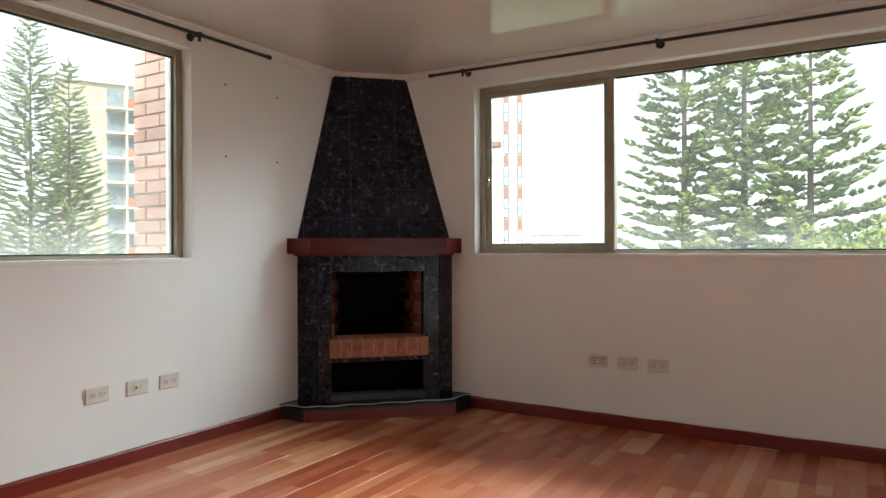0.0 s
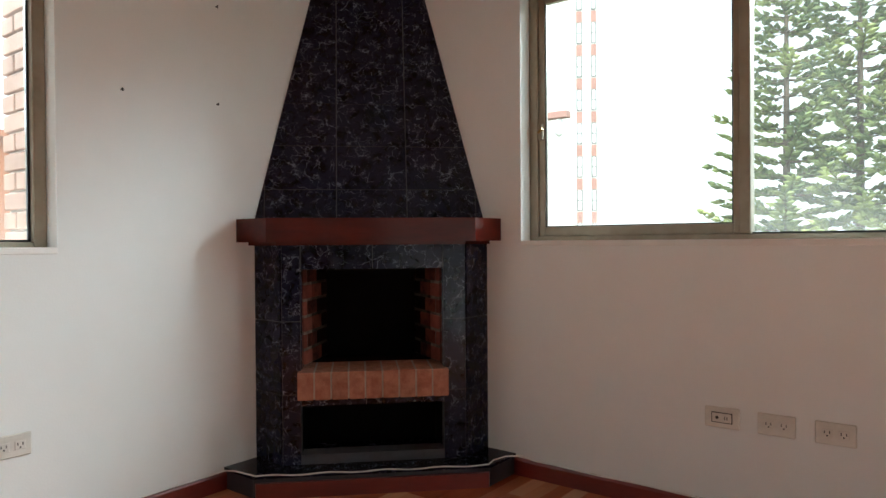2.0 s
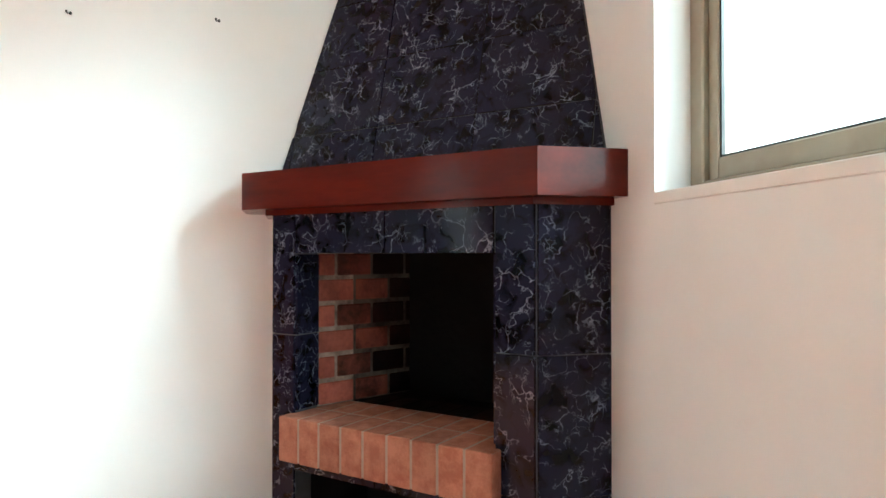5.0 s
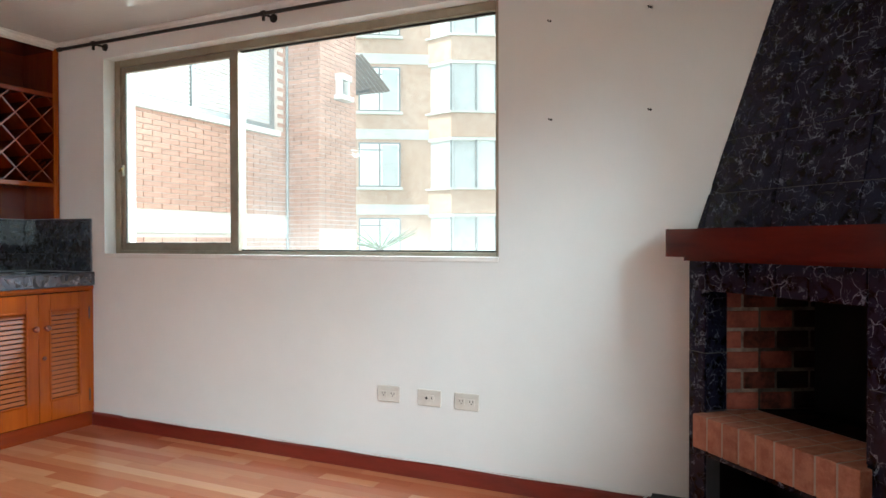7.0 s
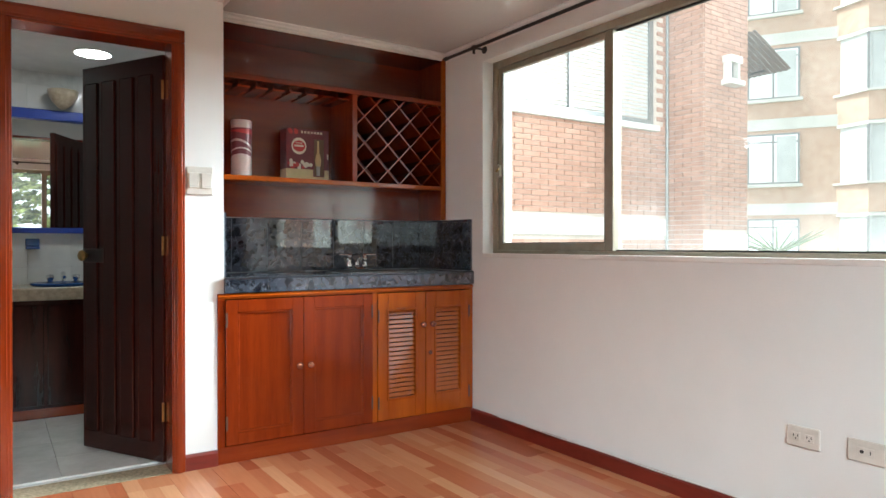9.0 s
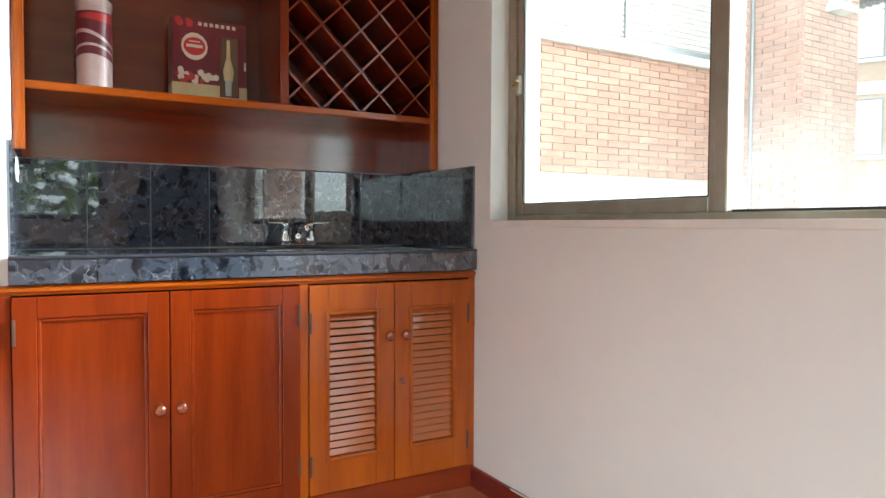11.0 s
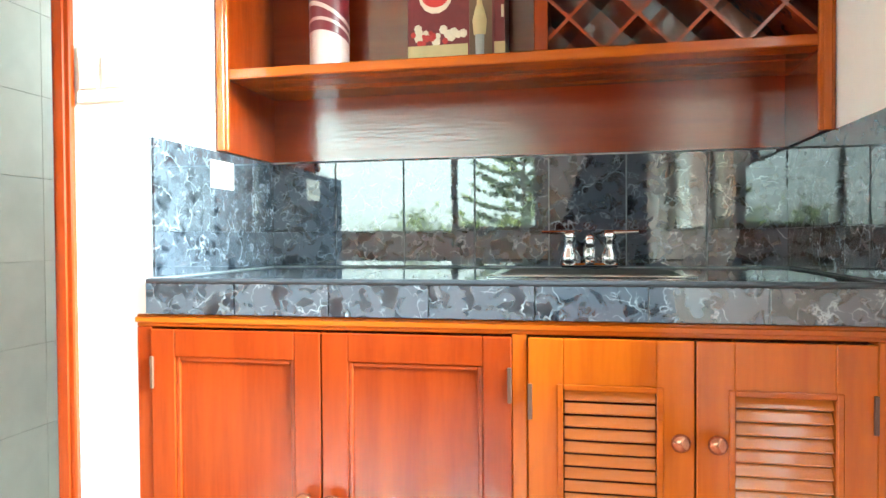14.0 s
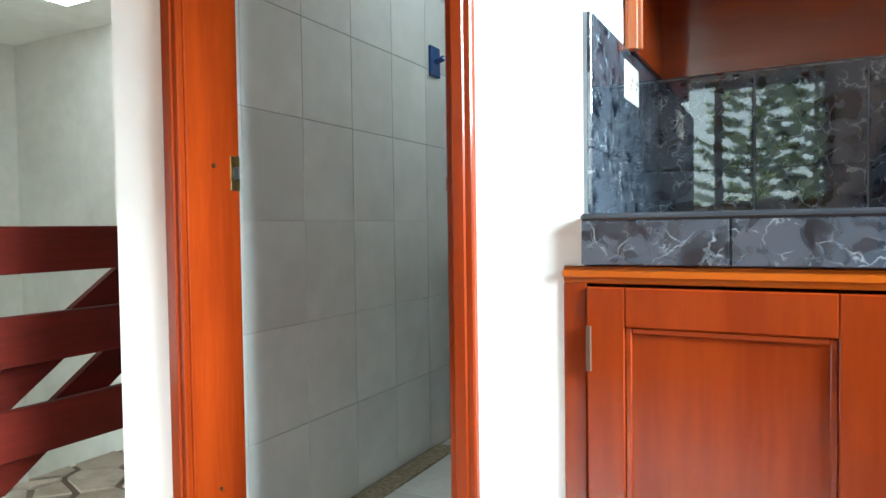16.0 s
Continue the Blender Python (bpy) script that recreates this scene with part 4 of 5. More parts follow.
def wedge(n, u, z0, z1, back=0.0):
    """A block that fills the corner: slanted front at n, half-width u, ends square to both walls."""
    e = (n + u) / 2
    poly = [(-u, -n), (u, -n), (e, -e), (0.0, -0.004), (-e, -e)]
    return prism(poly, z0, z1, lambda p, q, h: Vector((p, q, h)))


NB, UB, UW = 0.645, 0.395, 0.377       # front face; half-widths on its two sides
part("plinth", wedge(0.75, 0.48, 0.0, 0.078), TRIM, fire, "low black tiled plinth")
part("plinth_top", wedge(0.755, 0.482, 0.078, 0.09), TILE, fire, "black marble slab")
part("plinth_skirting", prism([(-0.47, -0.768), (0.47, -0.768), (0.475, -0.7515), (-0.475, -0.7515)], 0.0, 0.062, lambda p, q, h: Vector((p, q, h))), SKIRT, fire, "dark red skirting along the plinth")

# body: two piers, a lintel and a back, round the firebox
OU, OZ0, OZ1, LZ0, LZ1 = 0.30, 0.485, 0.905, 0.13, 0.335
e, ew = 0.511, 0.499
body = part("pier", prism([(-UW, -NB + 0.008), (-OU, -NB + 0.008), (-OU, -0.36), (-ew + 0.11, -ew + 0.1), (-ew, -ew)], 0.09, 1.02, lambda p, q, h: Vector((p, q, h))), GROUT, fire)
body2 = part("pier", prism([(UB, -NB + 0.008), (OU, -NB + 0.008), (OU, -0.36), (e - 0.11, -e + 0.1), (e, -e)], 0.09, 1.02, lambda p, q, h: Vector((p, q, h))), GROUT, fire)
lintel = part("lintel", boxes((-OU, OU, -NB + 0.008, -0.36, OZ1 + 0.004, 1.02)), GROUT, fire)
sill = part("apron", boxes((-OU, OU, -NB + 0.008, -0.55, LZ1, 0.37)), GROUT, fire)
part("base_board", boxes((-OU, OU, -NB + 0.008, -0.55, 0.09, LZ0)), GROUT, fire)


def face_tiles(owner, a, b, zs, cuts, material=TILE, proud=0.008):
    """Tiles on an upright face from a to b in plan, cut at the given fractions of its length and heights."""
    a, b = Vector((*a, 0)), Vector((*b, 0))
    d = b - a
    nrm = Vector((d.y, -d.x, 0)).normalized()
    g = 0.0018
    for c0, c1 in zip(cuts, cuts[1:]):
        for z0, z1 in zip(zs, zs[1:]):
            p, q = c0 * d.length + g, c1 * d.length - g
            bm = bmesh.new()
            t = d.normalized()
            poly = [(p, z0 + g), (q, z0 + g), (q, z1 - g), (p, z1 - g)]
            bm = prism(poly, 0.0, proud, lambda x, z, h: a + t * x + nrm * h + Vector((0, 0, z)))
            bmesh.ops.recalc_face_normals(bm, faces=bm.faces)
            part("tile", bm, material, owner)


ZR = (0.09, 0.385, 0.69, 1.02)
face_tiles(body, (-UW, -NB + 0.008), (-OU, -NB + 0.008), ZR, (0, 1))
face_tiles(body2, (OU, -NB + 0.008), (UB, -NB + 0.008), ZR, (0, 1))
face_tiles(body, (-ew, -ew), (-UW, -NB + 0.008), ZR, (0, 1))
face_tiles(body2, (UB, -NB + 0.008), (e, -e), ZR, (0, 1))
face_tiles(body, (-OU, -NB + 0.004), (-OU, -0.555), (0.49, 0.69, 0.905), (0, 1), proud=0.006)
face_tiles(body2, (OU, -0.555), (OU, -NB + 0.004), (0.49, 0.69, 0.905), (0, 1), proud=0.006)
face_tiles(lintel, (-OU, -NB + 0.008), (OU, -NB + 0.008), (0.905, 1.02), (0, 0.005, 0.5, 0.995, 1)[1:4])
face_tiles(sill, (-OU, -NB + 0.008), (OU, -NB + 0.008), (LZ1, 0.37), (0, 0.45, 1))
face_tiles(lintel, (-OU, -NB + 0.006), (OU, -NB + 0.006), (1.0195, 1.02), (0, 1))

# firebox walls in brick, splayed towards the back; colours darken with depth for soot and shade
SPLAY = math.atan2(0.10, 0.345)
fb = part("firebox", boxes((-0.215, 0.215, -0.245, -0.235, 0.36, 1.02), (-OU, OU, -0.585, -0.24, 0.93, 0.95)), NEAR_BLACK, fire, "back of the firebox, coloured black for soot and deep shade")
# opening under the hearth, lined at the back and sides in near-black
part("ash_back", boxes((-OU, OU, -0.34, -0.33, 0.09, 0.371)), NEAR_BLACK, fire, "dark back of the opening under the hearth")
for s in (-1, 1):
    part("ash_side", boxes((s * OU - 0.003, s * OU + 0.003, -0.58, -0.34, 0.09, 0.371)), NEAR_BLACK, fire)
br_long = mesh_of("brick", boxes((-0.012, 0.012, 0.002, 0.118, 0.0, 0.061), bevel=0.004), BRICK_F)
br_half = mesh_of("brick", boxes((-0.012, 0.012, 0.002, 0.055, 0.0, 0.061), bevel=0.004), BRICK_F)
# three brick tones, front to back: shade of the depth painted in with soot
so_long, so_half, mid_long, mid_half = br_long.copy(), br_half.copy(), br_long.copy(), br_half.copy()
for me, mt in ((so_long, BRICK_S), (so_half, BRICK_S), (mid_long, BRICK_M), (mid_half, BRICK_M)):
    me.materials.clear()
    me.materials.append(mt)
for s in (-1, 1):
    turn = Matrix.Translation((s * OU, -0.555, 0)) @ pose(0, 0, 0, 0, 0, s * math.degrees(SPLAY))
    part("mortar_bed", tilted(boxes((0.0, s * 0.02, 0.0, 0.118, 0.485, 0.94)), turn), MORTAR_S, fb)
    part("mortar_bed", tilted(boxes((0.0, s * 0.02, 0.118, 0.345, 0.485, 0.94)), turn), MORTAR_M, fb, "mortar coloured dark for soot and deep shade")
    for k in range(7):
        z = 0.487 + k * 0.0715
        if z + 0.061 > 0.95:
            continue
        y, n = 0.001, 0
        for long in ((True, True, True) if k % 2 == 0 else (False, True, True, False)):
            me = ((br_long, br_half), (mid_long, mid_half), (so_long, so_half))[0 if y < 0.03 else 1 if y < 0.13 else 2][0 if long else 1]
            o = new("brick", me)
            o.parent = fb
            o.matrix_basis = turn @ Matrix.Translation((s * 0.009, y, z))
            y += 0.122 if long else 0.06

# hearth: courses of bricks on edge
HN = 0.688
hearth = part("hearth", boxes((-OU - 0.008, OU + 0.014, -HN + 0.0025, -0.438, 0.372, 0.4825)), MORTAR, fire, "brick hearth shelf")
# rear of the hearth: shade inside the firebox put into the colour, over soot
part("hearth_back", boxes((-OU - 0.008, OU + 0.014, -0.438, -0.24, 0.372, 0.4825)), NEAR_BLACK, fire, "back of the hearth, coloured black for soot and shade")
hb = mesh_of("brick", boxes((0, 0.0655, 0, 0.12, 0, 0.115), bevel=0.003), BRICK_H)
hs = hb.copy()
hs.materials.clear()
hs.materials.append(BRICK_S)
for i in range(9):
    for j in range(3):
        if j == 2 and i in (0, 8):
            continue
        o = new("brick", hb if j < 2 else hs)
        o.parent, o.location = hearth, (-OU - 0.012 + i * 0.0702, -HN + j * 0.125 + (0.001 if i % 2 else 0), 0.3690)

# mantel
NM, UM = 0.708, 0.43
mantel = part("mantel", wedge(NM, UM, 1.022, 1.12), MANTEL, fire, "dark mahogany mantel shelf with chamfered ends")
part("under_moulding", wedge(NM - 0.052, UM - 0.034, 1.008, 1.022), MANTEL, mantel)

# hood: a slanted plane from mantel to ceiling, clipped by both walls
HB, HT, HZ0, HZ1 = 0.503, 0.25, 1.12, TOP + 0.0
hood = part("hood", prism([(0, 0), (1, 0), (1, 1), (0, 1)], 0, 1, lambda p, q, h: Vector(((p * 2 - 1) * (HB + (HT - HB) * q) * (1 - h * 0.9), -(HB + (HT - HB) * q) * (1 - h * 0.9) + 0.0, HZ0 + (HZ1 - HZ0) * q))), GROUT, fire)
SL = math.hypot(HB - HT, HZ1 - HZ0)
sd = Vector((0, (HB - HT) / SL, (HZ1 - HZ0) / SL))
sn = Vector((0, -sd.z, sd.y))
cols = (-0.77, -0.4625, -0.152, 0.1585, 0.469, 0.78)
rows = (0.0, 0.135, 0.338, 0.541, 0.744, 0.947, 1.15, SL - 0.002)
for c0, c1 in zip(cols, cols[1:]):
    for r0, r1 in zip(rows, rows[1:]):
        g = 0.0019
        q = [(c0 + g, r0 + g), (c1 - g, r0 + g), (c1 - g, min(r1 - g, SL - 0.002)), (c0 + g, min(r1 - g, SL - 0.002))]
        k = (HB - HT) / SL
        q = clip(q, 1, k, HB - 0.004)
        q = clip(q, -1, k, HB - 0.004) if len(q) > 2 else q
        if len(q) < 3 or r1 <= r0:
            continue
        area = abs(sum(q[i][0] * q[(i + 1) % len(q)][1] - q[(i + 1) % len(q)][0] * q[i][1] for i in range(len(q)))) / 2
        if area < 0.0004:
            continue
        part("tile", prism(q, 0.0005, 0.007, lambda p, r, h: Vector((p, -HB, HZ0)) + Vector((p * 0, 0, 0)) + sd * r + sn * h), TILE, hood)

# white cable along the plinth and the skirting
RT = math.sqrt(0.5)


def fw_pt(u, n, z):
    return (WX + RT * (u + n), NY + RT * (u - n), z)


pts = [(WX + 0.018, 0.5 + 0.1 * i, 0.079 + 0.002 * math.sin(i)) for i in range(29)]
pts += [(WX + 0.03, 3.40, 0.085), (WX + 0.10, 3.395, 0.10)]
pts += [fw_pt(-0.47 + 0.047 * i, 0.762, 0.093 + 0.003 * math.sin(i * 1.3)) for i in range(21)]
pts += [(-1.915, 4.13, 0.10), (-1.90, 4.2, 0.10), (-1.86, 4.26, 0.095)]
pts += [(-1.8 + 0.1 * i, NY - 0.017, 0.079 + 0.002 * math.sin(i * 1.7)) for i in range(20)]
tube_curve("white_cable", pts, 0.003, CABLE, "thin white cable clipped along the skirting and plinth", "cable")

# ---- landing and stair rails ----
land = solid("floor_landing", boxes((-0.202, 0.86, -1.72, 0.09, -0.12, -0.01)), PAVEJ, "landing floor of irregular cream paving stones", "floor", "structure")
rng = random.Random(4)
cells = [(rng.uniform(-0.25, 0.9), rng.uniform(-1.75, 0.24)) for i in range(75)]
for i, c in enumerate(cells):
    q = [(-0.2, -1.718), (0.858, -1.718), (0.858, 0.221), (-0.2, 0.221)]
    for j, d in enumerate(cells):
        if i == j or len(q) < 3:
            continue
        a, b = d[0] - c[0], d[1] - c[1]
        l = math.hypot(a, b)
        mid = (a * (c[0] + d[0]) + b * (c[1] + d[1])) / 2
        q = clip(q, a / l, b / l, mid / l - 0.012)
    if len(q) > 2:
        part("paving_stone", prism(q, -0.01, rng.uniform(-0.003, 0.0), lambda p, r, h: Vector((p, r, h))), PAVE, land)

rail = thing("stair_railing", Matrix.Translation((0.67, 0.14, 0)), "deep red wooden board railing on the landing", "railing")
for y in (0.045, -1.75):
    part("post", boxes((-0.035, 0.035, y - 0.035, y + 0.035, 0, 0.95), bevel=0.004), RAILWOOD, rail)
for z0, z1 in ((0.752, 0.908), (0.45, 0.615), (0.146, 0.31)):
    part("board", boxes((-0.018, 0.018, -1.75, 0.045, z0, z1), bevel=0.004), RAILWOOD, rail)
srail = thing("flight_railing", Matrix.Translation((0.79, 0.15, -0.12)), "sloping red wooden boards along the stair flight", "railing")
for z, w in ((0.255, 0.062), (-0.012, 0.062)):
    q = [(0.0, z - 0.05 - w * 1.25), (-1.9, z - 0.05 - w * 1.25 + 1.9 * 0.72), (-1.9, z - 0.05 + w * 1.25 + 1.9 * 0.72), (0.0, z - 0.05 + w * 1.25)]
    part("board", prism(q, -0.015, 0.015, lambda p, r, h: Vector((h, p, r + 0.12))), RAILWOOD, srail)
part("post", boxes((-0.03, 0.03, -0.06, 0.0, 0.12, 0.95)), RAILWOOD, srail)
part("post", boxes((-0.03, 0.03, -1.9, -1.84, 0.12, 2.1)), RAILWOOD, srail)

lamp1 = thing("ceiling_lamp", Matrix.Translation((1.65, -0.93, TOP)), "round flush ceiling lamp, lit, over the stairwell", "ceiling lamp")
part("rim", lathe([(0.115, -0.012), (0.12, 0.0)], (0, 0, 0)), WHITE, lamp1)
part("diffuser", lathe([(0.03, -0.017), (0.1, -0.016), (0.108, -0.012)], (0, 0, 0)), LAMP, lamp1)
lamp2 = thing("ceiling_lamp", Matrix.Translation((2.12, -1.16, TOP)), "square flush ceiling lamp, lit, over the stairwell", "ceiling lamp")
part("rim", boxes((-0.19, 0.19, -0.19, 0.19, -0.012, 0.0), bevel=0.003), WHITE, lamp2)
part("diffuser", boxes((-0.17, 0.17, -0.17, 0.17, -0.016, -0.0122)), LAMP, lamp2)

# ---- bathroom ----
BE, BB, BW, BC = -0.30, -1.66, -1.95, 2.2      # east, back, west faces and ceiling
solid("wall_bath_east", boxes((BE + 0.008, -0.202, -1.92, 0.09, 0, 2.6)), WHITE, "partition wall between bathroom and landing", "wall", "structure")
east_ob = solid("wall_bath_tiling", boxes((BE, BE + 0.008, BB, 0.09, 0, BC)), BGROUT, "bathroom wall lined with large white glazed tiles", "wall", "structure")
back_ob = solid("wall_bath_back", boxes((BW, BE, BB - 0.2, BB, 0, BC)), BGROUT, "bathroom end wall lined with white glazed tiles", "wall", "structure")
solid("wall_bath_west", boxes((BW - 0.1, BW, BB, -0.5, 0, BC)), WHITE, "plain white bathroom wall", "wall", "structure")
solid("ceiling_bath", boxes((BW - 0.1, -1.19, BB - 0.2, -0.5, BC, BC + 0.06), (-1.19, BE + 0.05, BB - 0.2, 0.09, BC, BC + 0.06)), WHITE, "plain white bathroom ceiling", "ceiling", "structure")
bath_floor = solid("floor_bath", boxes((BW, BE, BB, 0.075, -0.05, -0.012)), BGROUT, "bathroom floor of white tiles", "floor", "structure")
solid("threshold", boxes((DX0, DX1, 0.075, SY - 0.002, -0.05, 0.002)), GRAVEL, "strip of pebbled stone in the doorway", "threshold", "structure")
tz, tw = 0.30, 0.25
t_e = mesh_of("tile", boxes((-0.0055, 0, 0.001, tw - 0.001, 0.001, tz - 0.001), bevel=0.0008), BTILE)
t_c = mesh_of("tile", boxes((-0.0055, 0, 0.001, 0.154, 0.001, tz - 0.001), bevel=0.0008), BTILE)
t_b = mesh_of("tile", boxes((0.001, tw - 0.001, 0, 0.0055, 0.001, tz - 0.001), bevel=0.0008), BTILE)
for k in range(7):
    z = 0.01 + k * tz
    for j in range(7):
        o = new("tile", t_e if j < 6 else t_c)
        o.parent, o.location = east_ob, (BE, -1.566 + tw * j, z)
    for j in range(6):
        o = new("tile", t_b)
        o.parent, o.location = back_ob, (BW + 0.14 + tw * j, BB, z)
t_f = mesh_of("tile", boxes((0.0015, 0.3285, 0.0015, 0.3285, -0.012, -0.002), bevel=0.001), FTILE)
for i in range(5):
    for j in range(5):
        o = new("tile", t_f)
        o.parent, o.location = bath_floor, (BW + 0.33 * i, BB + 0.01 + 0.33 * j, 0)
part("pebble_edge", boxes((BE - 0.09, BE - 0.0005, -1.14, 0.06, -0.002, 0.004)), GRAVEL, bath_floor, "pebbled edging strip")

van = thing("vanity_cabinet", Matrix.Translation((-1.3, BB, 0)), "dark stained wooden vanity under a beige stone top", "vanity")
part("body", boxes((0, 0.99, 0.008, 0.40, 0.0, 0.72), bevel=0.002), DARKDOOR, van)
for x0 in (0.01, 0.34, 0.67):
    part("door", boxes((x0, x0 + 0.31, 0.40, 0.418, 0.08, 0.69), bevel=0.003), DARKDOOR, van)
part("kick_strip", boxes((0.0, 0.99, 0.40, 0.413, 0.0, 0.06), bevel=0.003), WOOD_H, van)
vt = thing("stone_counter", Matrix.Translation((-1.3, BB, 0.72)), "beige stone vanity top", "worktop")
part("slab", boxes((-0.005, 0.995, 0.008, 0.43, 0.0, 0.078), bevel=0.006), STONE, vt)
basin = thing("wash_basin", Matrix.Translation((-0.74, BB + 0.235, 0.798)), "blue glazed basin set in the vanity top", "basin")
part("bowl", lathe([(0.09, 0.001), (0.165, 0.001), (0.18, 0.014), (0.176, 0.022), (0.155, 0.02), (0.12, 0.008)], (0, 0, 0), seg=36), BASIN, basin, smooth=True)
btap = thing("mixer_tap", Matrix.Translation((-0.76, BB + 0.075, 0.799)), "small chrome basin tap with clear handles", "tap")
part("spout", merged(rod((0, 0, 0), (0, 0, 0.08), 0.014), rod((0, 0, 0.075), (0, 0.09, 0.05), 0.011)), CHROME, btap)
for s in (-1, 1):
    part("handle", lathe([(0.018, 0), (0.016, 0.03), (0.024, 0.035), (0.024, 0.06), (0.012, 0.066)], (s * 0.075, 0, 0), seg=12), CHROME, btap, smooth=True)
mir = thing("bathroom_mirror", Matrix.Translation((-0.9, BB + 0.008, 1.135)), "wide wall mirror in a blue lacquered frame", "mirror")
part("glass", boxes((-0.43, 0.42, 0.0, 0.012, 0.035, 0.75)), MIRROR, mir)
part("frame_rail", boxes((-0.45, 0.44, 0.0, 0.05, 0.0, 0.036), bevel=0.004), BLUE, mir)
part("frame_rail", boxes((-0.45, 0.44, 0.0, 0.05, 0.745, 0.81), bevel=0.004), BLUE, mir)
bowl_lamp = thing("wall_lamp", Matrix.Translation((-0.76, BB + 0.008, 1.945)), "dim bowl-shaped wall lamp above the mirror", "wall lamp")
part("bowl", lathe([(0.02, 0.0), (0.055, 0.03), (0.085, 0.08), (0.092, 0.12), (0.086, 0.12)], (0, 0.1, 0.005), seg=24), STONE, bowl_lamp, smooth=True)
part("arm", rod((0, 0, 0.05), (0, 0.07, 0.05), 0.01), CHROME, bowl_lamp)
blamp = thing("ceiling_lamp", Matrix.Translation((-0.87, -0.97, BC)), "round flush bathroom ceiling lamp, lit", "ceiling lamp")
part("rim", lathe([(0.105, -0.01), (0.11, 0.0)], (0, 0, 0)), WHITE, blamp)
part("diffuser", lathe([(0.03, -0.015), (0.085, -0.014), (0.095, -0.01)], (0, 0, 0)), LAMP_B, blamp)
dish = thing("soap_dish", Matrix.Translation((-0.59, BB + 0.008, 1.03)), "small dark blue soap holder on the tiles", "soap dish")
part("tray", boxes((-0.04, 0.04, 0.0, 0.05, 0, 0.02), (-0.04, 0.04, 0.0, 0.01, 0.02, 0.07), bevel=0.004), BASIN, dish)
hold = thing("wall_holder", Matrix.Translation((BE - 0.006, -1.13, 1.485)), "blue ceramic holder on the white tiles", "holder")
part("plate", boxes((-0.012, 0, -0.04, 0.04, 0, 0.12), bevel=0.003), BASIN, hold)
part("peg", rod((-0.012, 0, 0.06), (-0.05, 0, 0.07), 0.012), BASIN, hold)

# ---- outside ----
GZ = -9.0
solid("ground", boxes((-700, 700, -700, 700, GZ - 0.5, GZ)), GROUND, "street and lawn ground far below the windows", "ground", "structure")


def brick_field(w, z0, z1, holes, pw=0.23, ph=0.056, half=True, depth=0.012):
    """Bricks in running bond on a face x in 0..w, z in z0..z1, proud of y=0 towards -y, skipping holes."""
    verts, faces = [], []
    k, z = 0, z0
    while z + ph * 0.6 < z1:
        x = -pw / 2 if k % 2 else 0.0
        while x < w:
            a, b = max(x + 0.004, 0), min(x + pw - 0.004, w)
            c, d = z + 0.004, min(z + ph - 0.004, z1)
            if b - a > 0.03 and not any(h[0] < b and a < h[1] and h[2] < d and c < h[3] for h in holes):
                i = len(verts)
                verts += [(a, 0, c), (b, 0, c), (b, 0, d), (a, 0, d), (a, -depth, c), (b, -depth, c), (b, -depth, d), (a, -depth, d)]
                faces += [(i + 4, i + 5, i + 6, i + 7), (i, i + 1, i + 5, i + 4), (i + 3, i + 7, i + 6, i + 2), (i, i + 4, i + 7, i + 3), (i + 1, i + 2, i + 6, i + 5)]
            x += pw
        z += ph
        k += 1
    return verts, faces


def brick_part(parent, m, *args, **kw):
    v, f = brick_field(*args, **kw)
    me = bpy.data.meshes.new("brickwork")
    me.from_pydata([tuple(m @ Vector(p)) for p in v], [], f)
    me.materials.append(EXTBRICK)
    ob = new("brickwork", me)
    ob.parent = parent
    return tagged(ob, kind="stuff")


# neighbouring wing of the same block: a wall that looks north, with a pier
wing = thing("brick_wing", Matrix.Translation((-3.3, -1.72, GZ)), "orange brick wing with white-framed windows and a pale band", "building")
LZ = -GZ
part("wall", boxes((-3.81, 0.3, -6.0, 0.0, 0, LZ + 6.5)), EXTMORTAR, wing)
part("pier", boxes((-4.65, -3.81, -6.0, 0.5, 0, LZ + 4.7)), EXTMORTAR, wing)
mw = Matrix.Translation((0, 0, 0)) @ pose(0, 0, 0, 0, 0, 180)
win_holes = [(0.45, 3.82, LZ + 2.46, LZ + 4.2), (-0.1, 4.4, LZ + 1.16, LZ + 1.37)]
brick_part(wing, Matrix.Translation((0.3, 0, 0)) @ mw, 4.11, LZ - 0.5, LZ + 6.4, win_holes)
brick_part(wing, Matrix.Translation((-3.81, 0.5, 0)) @ mw, 0.84, LZ - 0.5, LZ + 4.7, [(-0.1, 0.9, LZ + 1.0, LZ + 1.2)])
brick_part(wing, Matrix.Translation((-3.81, 0.0, 0)) @ pose(0, 0, 0, 0, 0, 90), 0.5, LZ - 0.5, LZ + 4.7, [])
part("band", boxes((-3.80, 0.3, 0.0, 0.03, LZ + 1.17, LZ + 1.36)), CONC, wing)
part("band", boxes((-4.65, -3.81, 0.5, 0.52, LZ + 1.01, LZ + 1.19)), CONC, wing)
ww = part("window", boxes((-3.52, -0.15, -0.02, 0.03, LZ + 2.46, LZ + 2.52), (-3.52, -3.45, -0.02, 0.03, LZ + 2.52, LZ + 4.2), (-2.22, -2.16, -0.02, 0.03, LZ + 2.52, LZ + 4.2), (-1.2, -1.14, -0.02, 0.03, LZ + 2.52, LZ + 4.2), (-0.23, -0.15, -0.02, 0.03, LZ + 2.52, LZ + 4.2)), ALU, wing, "aluminium window with blinds drawn")
part("sill", boxes((-3.6, -0.05, 0.0, 0.07, LZ + 2.39, LZ + 2.46), bevel=0.006), CONC, ww)
